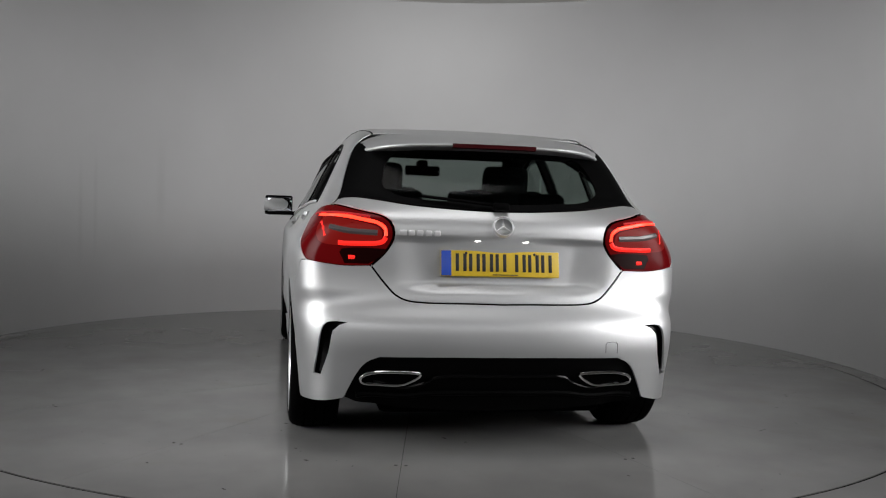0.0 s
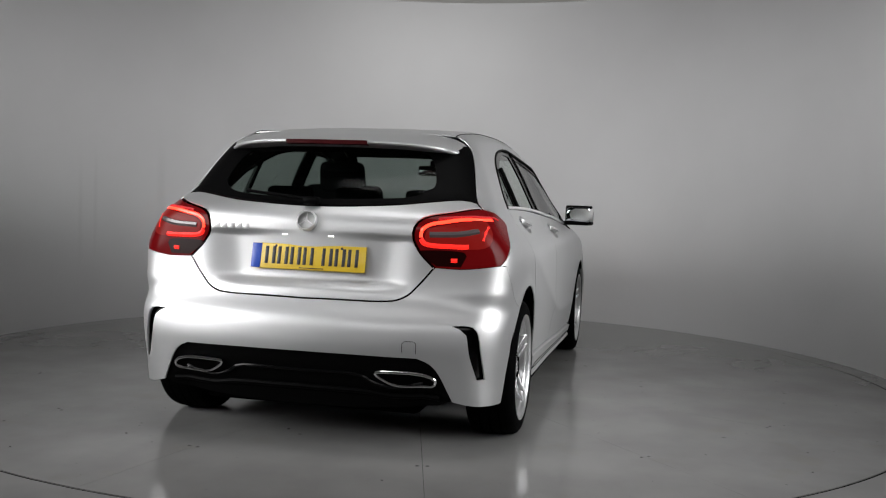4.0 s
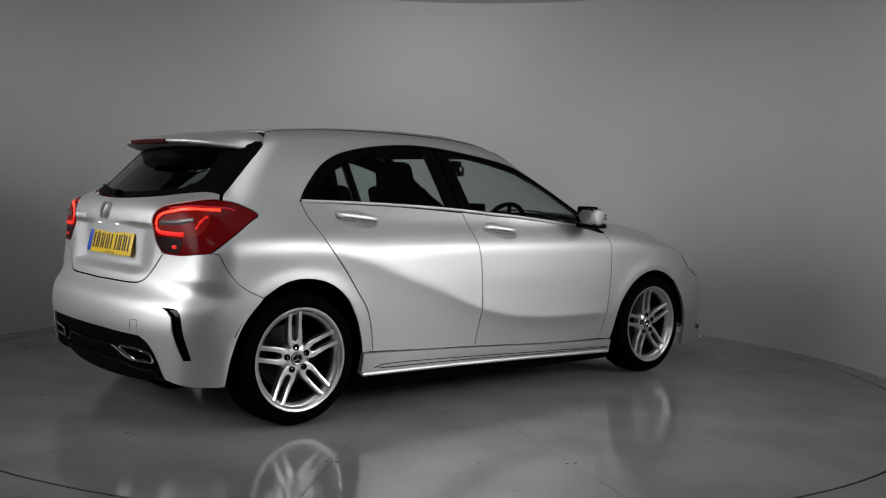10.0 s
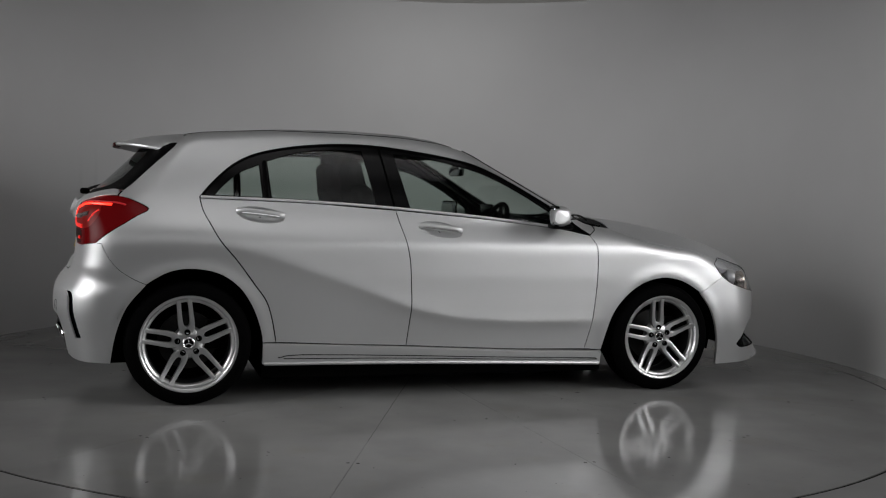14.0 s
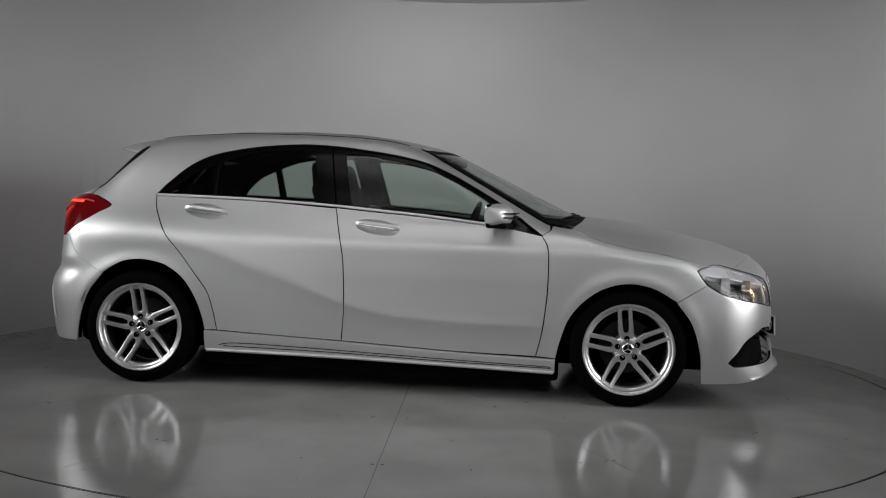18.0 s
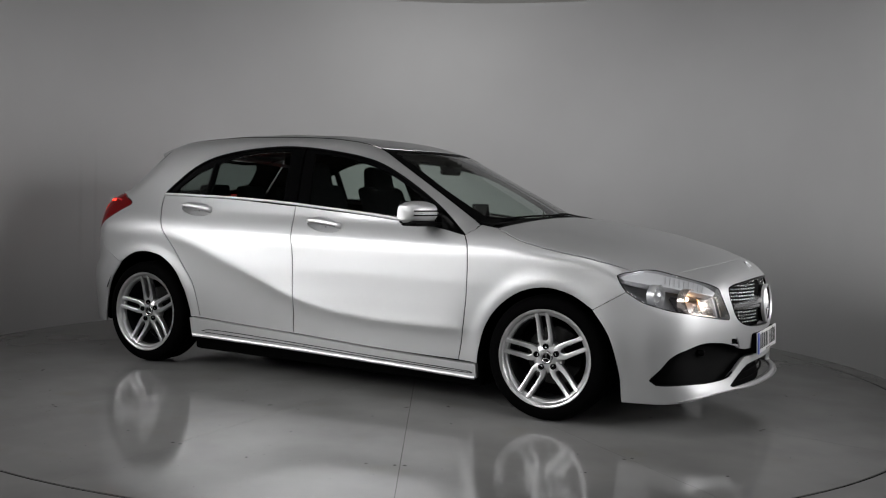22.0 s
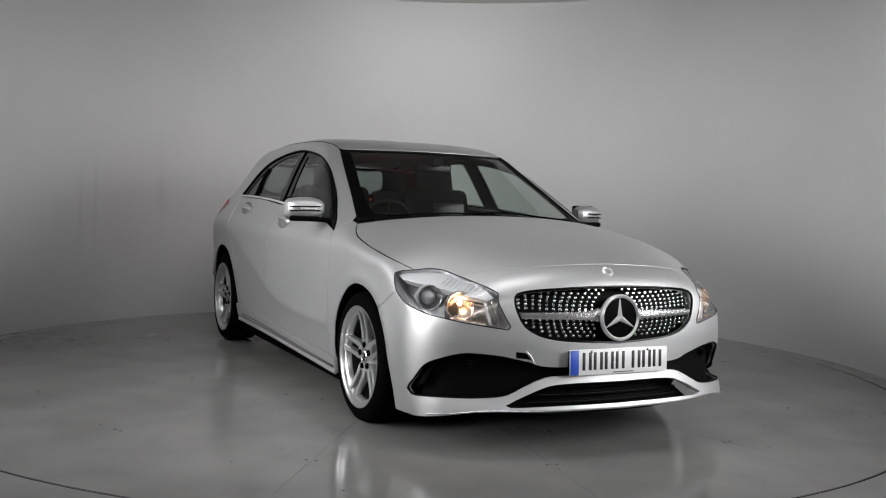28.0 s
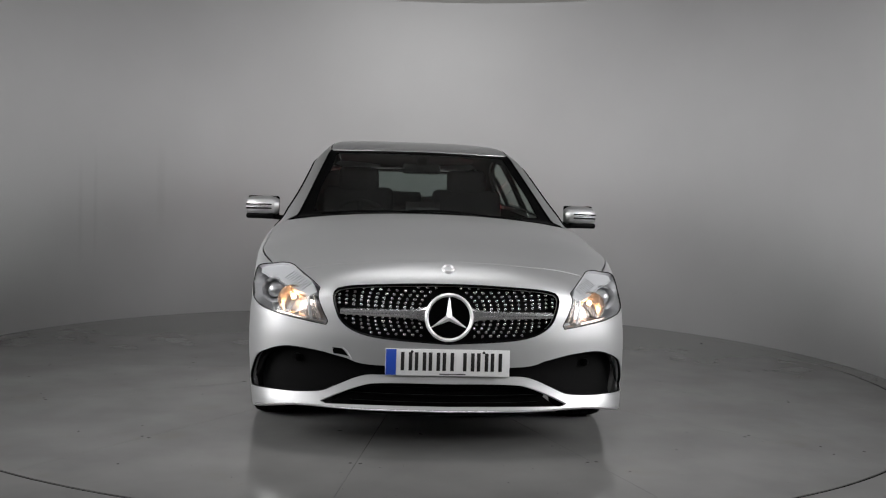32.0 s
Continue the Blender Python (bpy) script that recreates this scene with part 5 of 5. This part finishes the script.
strip("torn_edge", [(2.20, -0.440, 0.452), (2.205, -0.42, 0.435), (2.208, -0.405, 0.408)], 0.004, PAINT, 0.002, two=False, spacing=0.005)
strip("lip_blade", [(1.98, -0.75, 0.180), (2.12, -0.58, 0.199), (2.22, -0.35, 0.202), (2.25, 0, 0.202)], 0.009, SATIN, 0.004, flat=0.5, label="satin silver splitter blade")
strip("tow_cover_seam", [(-2.0, -0.455, 0.452), (-2.0, -0.455, 0.490), (-1.995, -0.462, 0.497), (-1.985, -0.500, 0.497), (-1.98, -0.508, 0.490), (-1.98, -0.508, 0.45)], 0.0012, MATTE, 0.0003, two=False, spacing=0.008)
VCORE = [(-1.95, -0.68, 0.585), (-1.90, -0.755, 0.575), (-1.85, -0.80, 0.33), (-1.90, -0.75, 0.325)]
pair("vent_insert", VCORE, (-0.84, -0.53, 0.1), GLOSSBLACK, car, lift=-0.022, flange=0)
strip("diffuser_ridge", [(-1.99, -0.54, 0.30), (-2.0, -0.42, 0.275), (-2.01, -0.33, 0.30), (-2.02, -0.25, 0.34), (-2.025, 0.0, 0.345)], 0.009, GLOSSBLACK, -0.009)
strip("diffuser_ridge", [(-1.96, -0.60, 0.245), (-1.99, -0.42, 0.235), (-1.99, -0.28, 0.26), (-2.0, 0.0, 0.265)], 0.012, BLACK, -0.008)
EXH = [(-1.975, -0.592, 0.322), (-1.985, -0.575, 0.342), (-2.0, -0.50, 0.358), (-2.01, -0.38, 0.362), (-2.012, -0.345, 0.352), (-2.0, -0.38, 0.322), (-1.99, -0.43, 0.300), (-1.98, -0.52, 0.297), (-1.97, -0.575, 0.304)]
ex = panel("exhaust_opening", EXH, (-1, 0, 0), MATTE, car, lift=-0.006, gap=0, flange=0.02, fine=0.01, res=0.02)
mirrored(ex)
P = snap(curve(EXH, 0.012))
P = P + normals(P) * 0.002
mirrored(part("exhaust_trim", tube(P.tolist(), 0.0065, 8, closed=True), CHROME, car, "polished exhaust trim ring"))

# ---- door handles, mirrors, wipers ----
for x, z, sl in HANDLES:
    vs, fs = [], []
    for k, dp in ((1.015, 0.0), (0.97, 0.003), (0.90, 0.010), (0.78, 0.018), (0.55, 0.023), (0.05, 0.025)):
        P = np.array(flank(cup_ring(x, z, sl, k)))
        vs += (P - normals(P) * dp).tolist()
    for r in range(5):
        fs += [(24 * r + i, 24 * r + (i + 1) % 24, 24 * r + 24 + (i + 1) % 24, 24 * r + 24 + i) for i in range(24)]
    mirrored(raw("handle_cup", vs, fs, PAINT, car))
    P = along(flank([(x - 0.118, z + 0.011), (x - 0.08, z + 0.012), (x, z + 0.006), (x + 0.08, z - 0.002), (x + 0.118, z - 0.008)]), 0.010, 0.012)
    P[0] += np.array([0, 0.014, 0])
    P[1] += np.array([0, 0.004, 0])
    P[-1] += np.array([0, 0.014, 0])
    P[-2] += np.array([0, 0.004, 0])
    mirrored(part("door_handle", tube(P.tolist(), 0.011, 12, flat=1.55), PAINT, car, "silver door handle with a bright edge"))
    mirrored(part("handle_trim", tube((P + np.array([0, -0.0095, -0.009])).tolist()[2:-2], 0.003, 6), CHROME, car))
for s in (-1, 1):
    bm = bmesh.new()
    rings = []
    prof = [(0.0, 0.55, 0.62), (0.12, 0.86, 0.86), (0.35, 1.0, 1.0), (0.7, 1.0, 0.97), (0.92, 0.86, 0.86), (1.0, 0.62, 0.62)]
    for u, sx, sz in prof:
        y = 0.825 + 0.188 * u
        cx, cz = 0.655 - 0.055 * u, 1.012 - 0.004 * u
        ring = []
        for k in range(20):
            a = 2 * math.pi * k / 20
            ca, sa = math.cos(a), math.sin(a)
            ex_ = 0.085 if ca > 0 else 0.040
            ring.append(bm.verts.new((cx - 0.01 + ex_ * sx * math.copysign(abs(ca) ** 0.75, ca), s * y, cz + 0.060 * sz * math.copysign(abs(sa) ** 0.8, sa))))
        rings.append(ring)
    for a, b in zip(rings, rings[1:]):
        for k in range(20):
            bm.faces.new((a[k], a[(k + 1) % 20], b[(k + 1) % 20], b[k]))
    bm.faces.new(rings[0])
    bm.faces.new(rings[-1])
    bmesh.ops.recalc_face_normals(bm, faces=bm.faces)
    mi = part("door_mirror", bm, PAINT, car, "silver door mirror with black slots")
    bm = box_bm(0.612, s * 0.918, 1.010, 0.010, 0.165, 0.098, 0.004)
    bm.transform(Matrix.Translation((0.612, s * 0.918, 1.01)) @ pose(0, 0, 0, 0, 0, s * 15) @ Matrix.Translation((-0.612 - 0.022, -s * 0.918, -1.01)))
    part("mirror_pane", bm, MIRROR, mi)
    bm = box_bm(0.612, s * 0.918, 1.010, 0.026, 0.184, 0.118, 0.010)
    bm.transform(Matrix.Translation((0.612, s * 0.918, 1.01)) @ pose(0, 0, 0, 0, 0, s * 15) @ Matrix.Translation((-0.612 - 0.009, -s * 0.918, -1.01)))
    part("mirror_bezel", bm, BLACK, mi, "black mirror edge")
    bm = box_bm(0.64, s * 0.918, 0.955, 0.115, 0.165, 0.030, 0.012)
    bm.transform(Matrix.Translation((0.64, s * 0.918, 0)) @ pose(0, 0, 0, 0, 0, s * 13) @ Matrix.Translation((-0.64, -s * 0.918, 0)))
    part("mirror_base", bm, BLACK, mi)
    part("mirror_arm", tube([(0.70, s * 0.775, 0.948), (0.67, s * 0.86, 0.952)], 0.024, 10, flat=0.6), BLACK, mi)
    for dz in (0.010, -0.012):
        part("mirror_slot", tube([(0.742 - 0.0, s * 0.862, 1.012 + dz), (0.736, s * 0.90, 1.012 + dz), (0.722, s * 0.95, 1.011 + dz), (0.700, s * 0.985, 1.010 + dz), (0.662, s * 1.008, 1.009 + dz)], 0.0042, 6), GLOSSBLACK, mi)
    part("mirror_glint", tube([(0.737, s * 0.885, 1.012), (0.72, s * 0.955, 1.011), (0.69, s * 0.992, 1.010)], 0.0022, 6), CHROME, mi)
for pts in ([(1.10, 0.50, 1.0), (1.06, 0.15, 1.01), (1.075, -0.12, 1.012)], [(1.10, -0.05, 1.0), (1.035, -0.35, 1.008), (0.97, -0.58, 1.006)]):
    P = along(pts, 0.03, 0.004)
    part("wiper", tube(P.tolist(), 0.0055, 6), BLACK, car, "black windscreen wiper")
panel("scuttle", both([(1.15, 0, 0.985), (1.10, -0.45, 0.985), (1.055, -0.665, 0.988, 1), (0.985, -0.665, 0.990, 1), (1.04, -0.45, 0.998), (1.09, 0, 0.998)]), (0.3, 0, 0.95), BLACK, car, lift=-0.004, flange=0)
P = along([(-1.875, 0.01, 1.062), (-1.85, 0.14, 1.070), (-1.82, 0.27, 1.081), (-1.80, 0.33, 1.086)], 0.03, 0.016)
part("rear_wiper", tube(P.tolist(), 0.008, 6), BLACK, car, "black rear wiper")
part("rear_wiper_hub", box_bm(-1.885, 0.0, 1.062, 0.05, 0.07, 0.035, 0.012), BLACK, car)
def motions():
    off = Vector((-0.117, -0.028, 0.0))
    rows_t, rows_c = [], []
    for t, a in T_ROWS:
        m = pose(0, 0, 0, 0, 0, a)
        rows_t.append((t, m))
        rows_c.append((t, m @ Matrix.Translation(off)))
    walk(table, rows_t)
    walk(car, rows_c)


table = turntable()
motions()
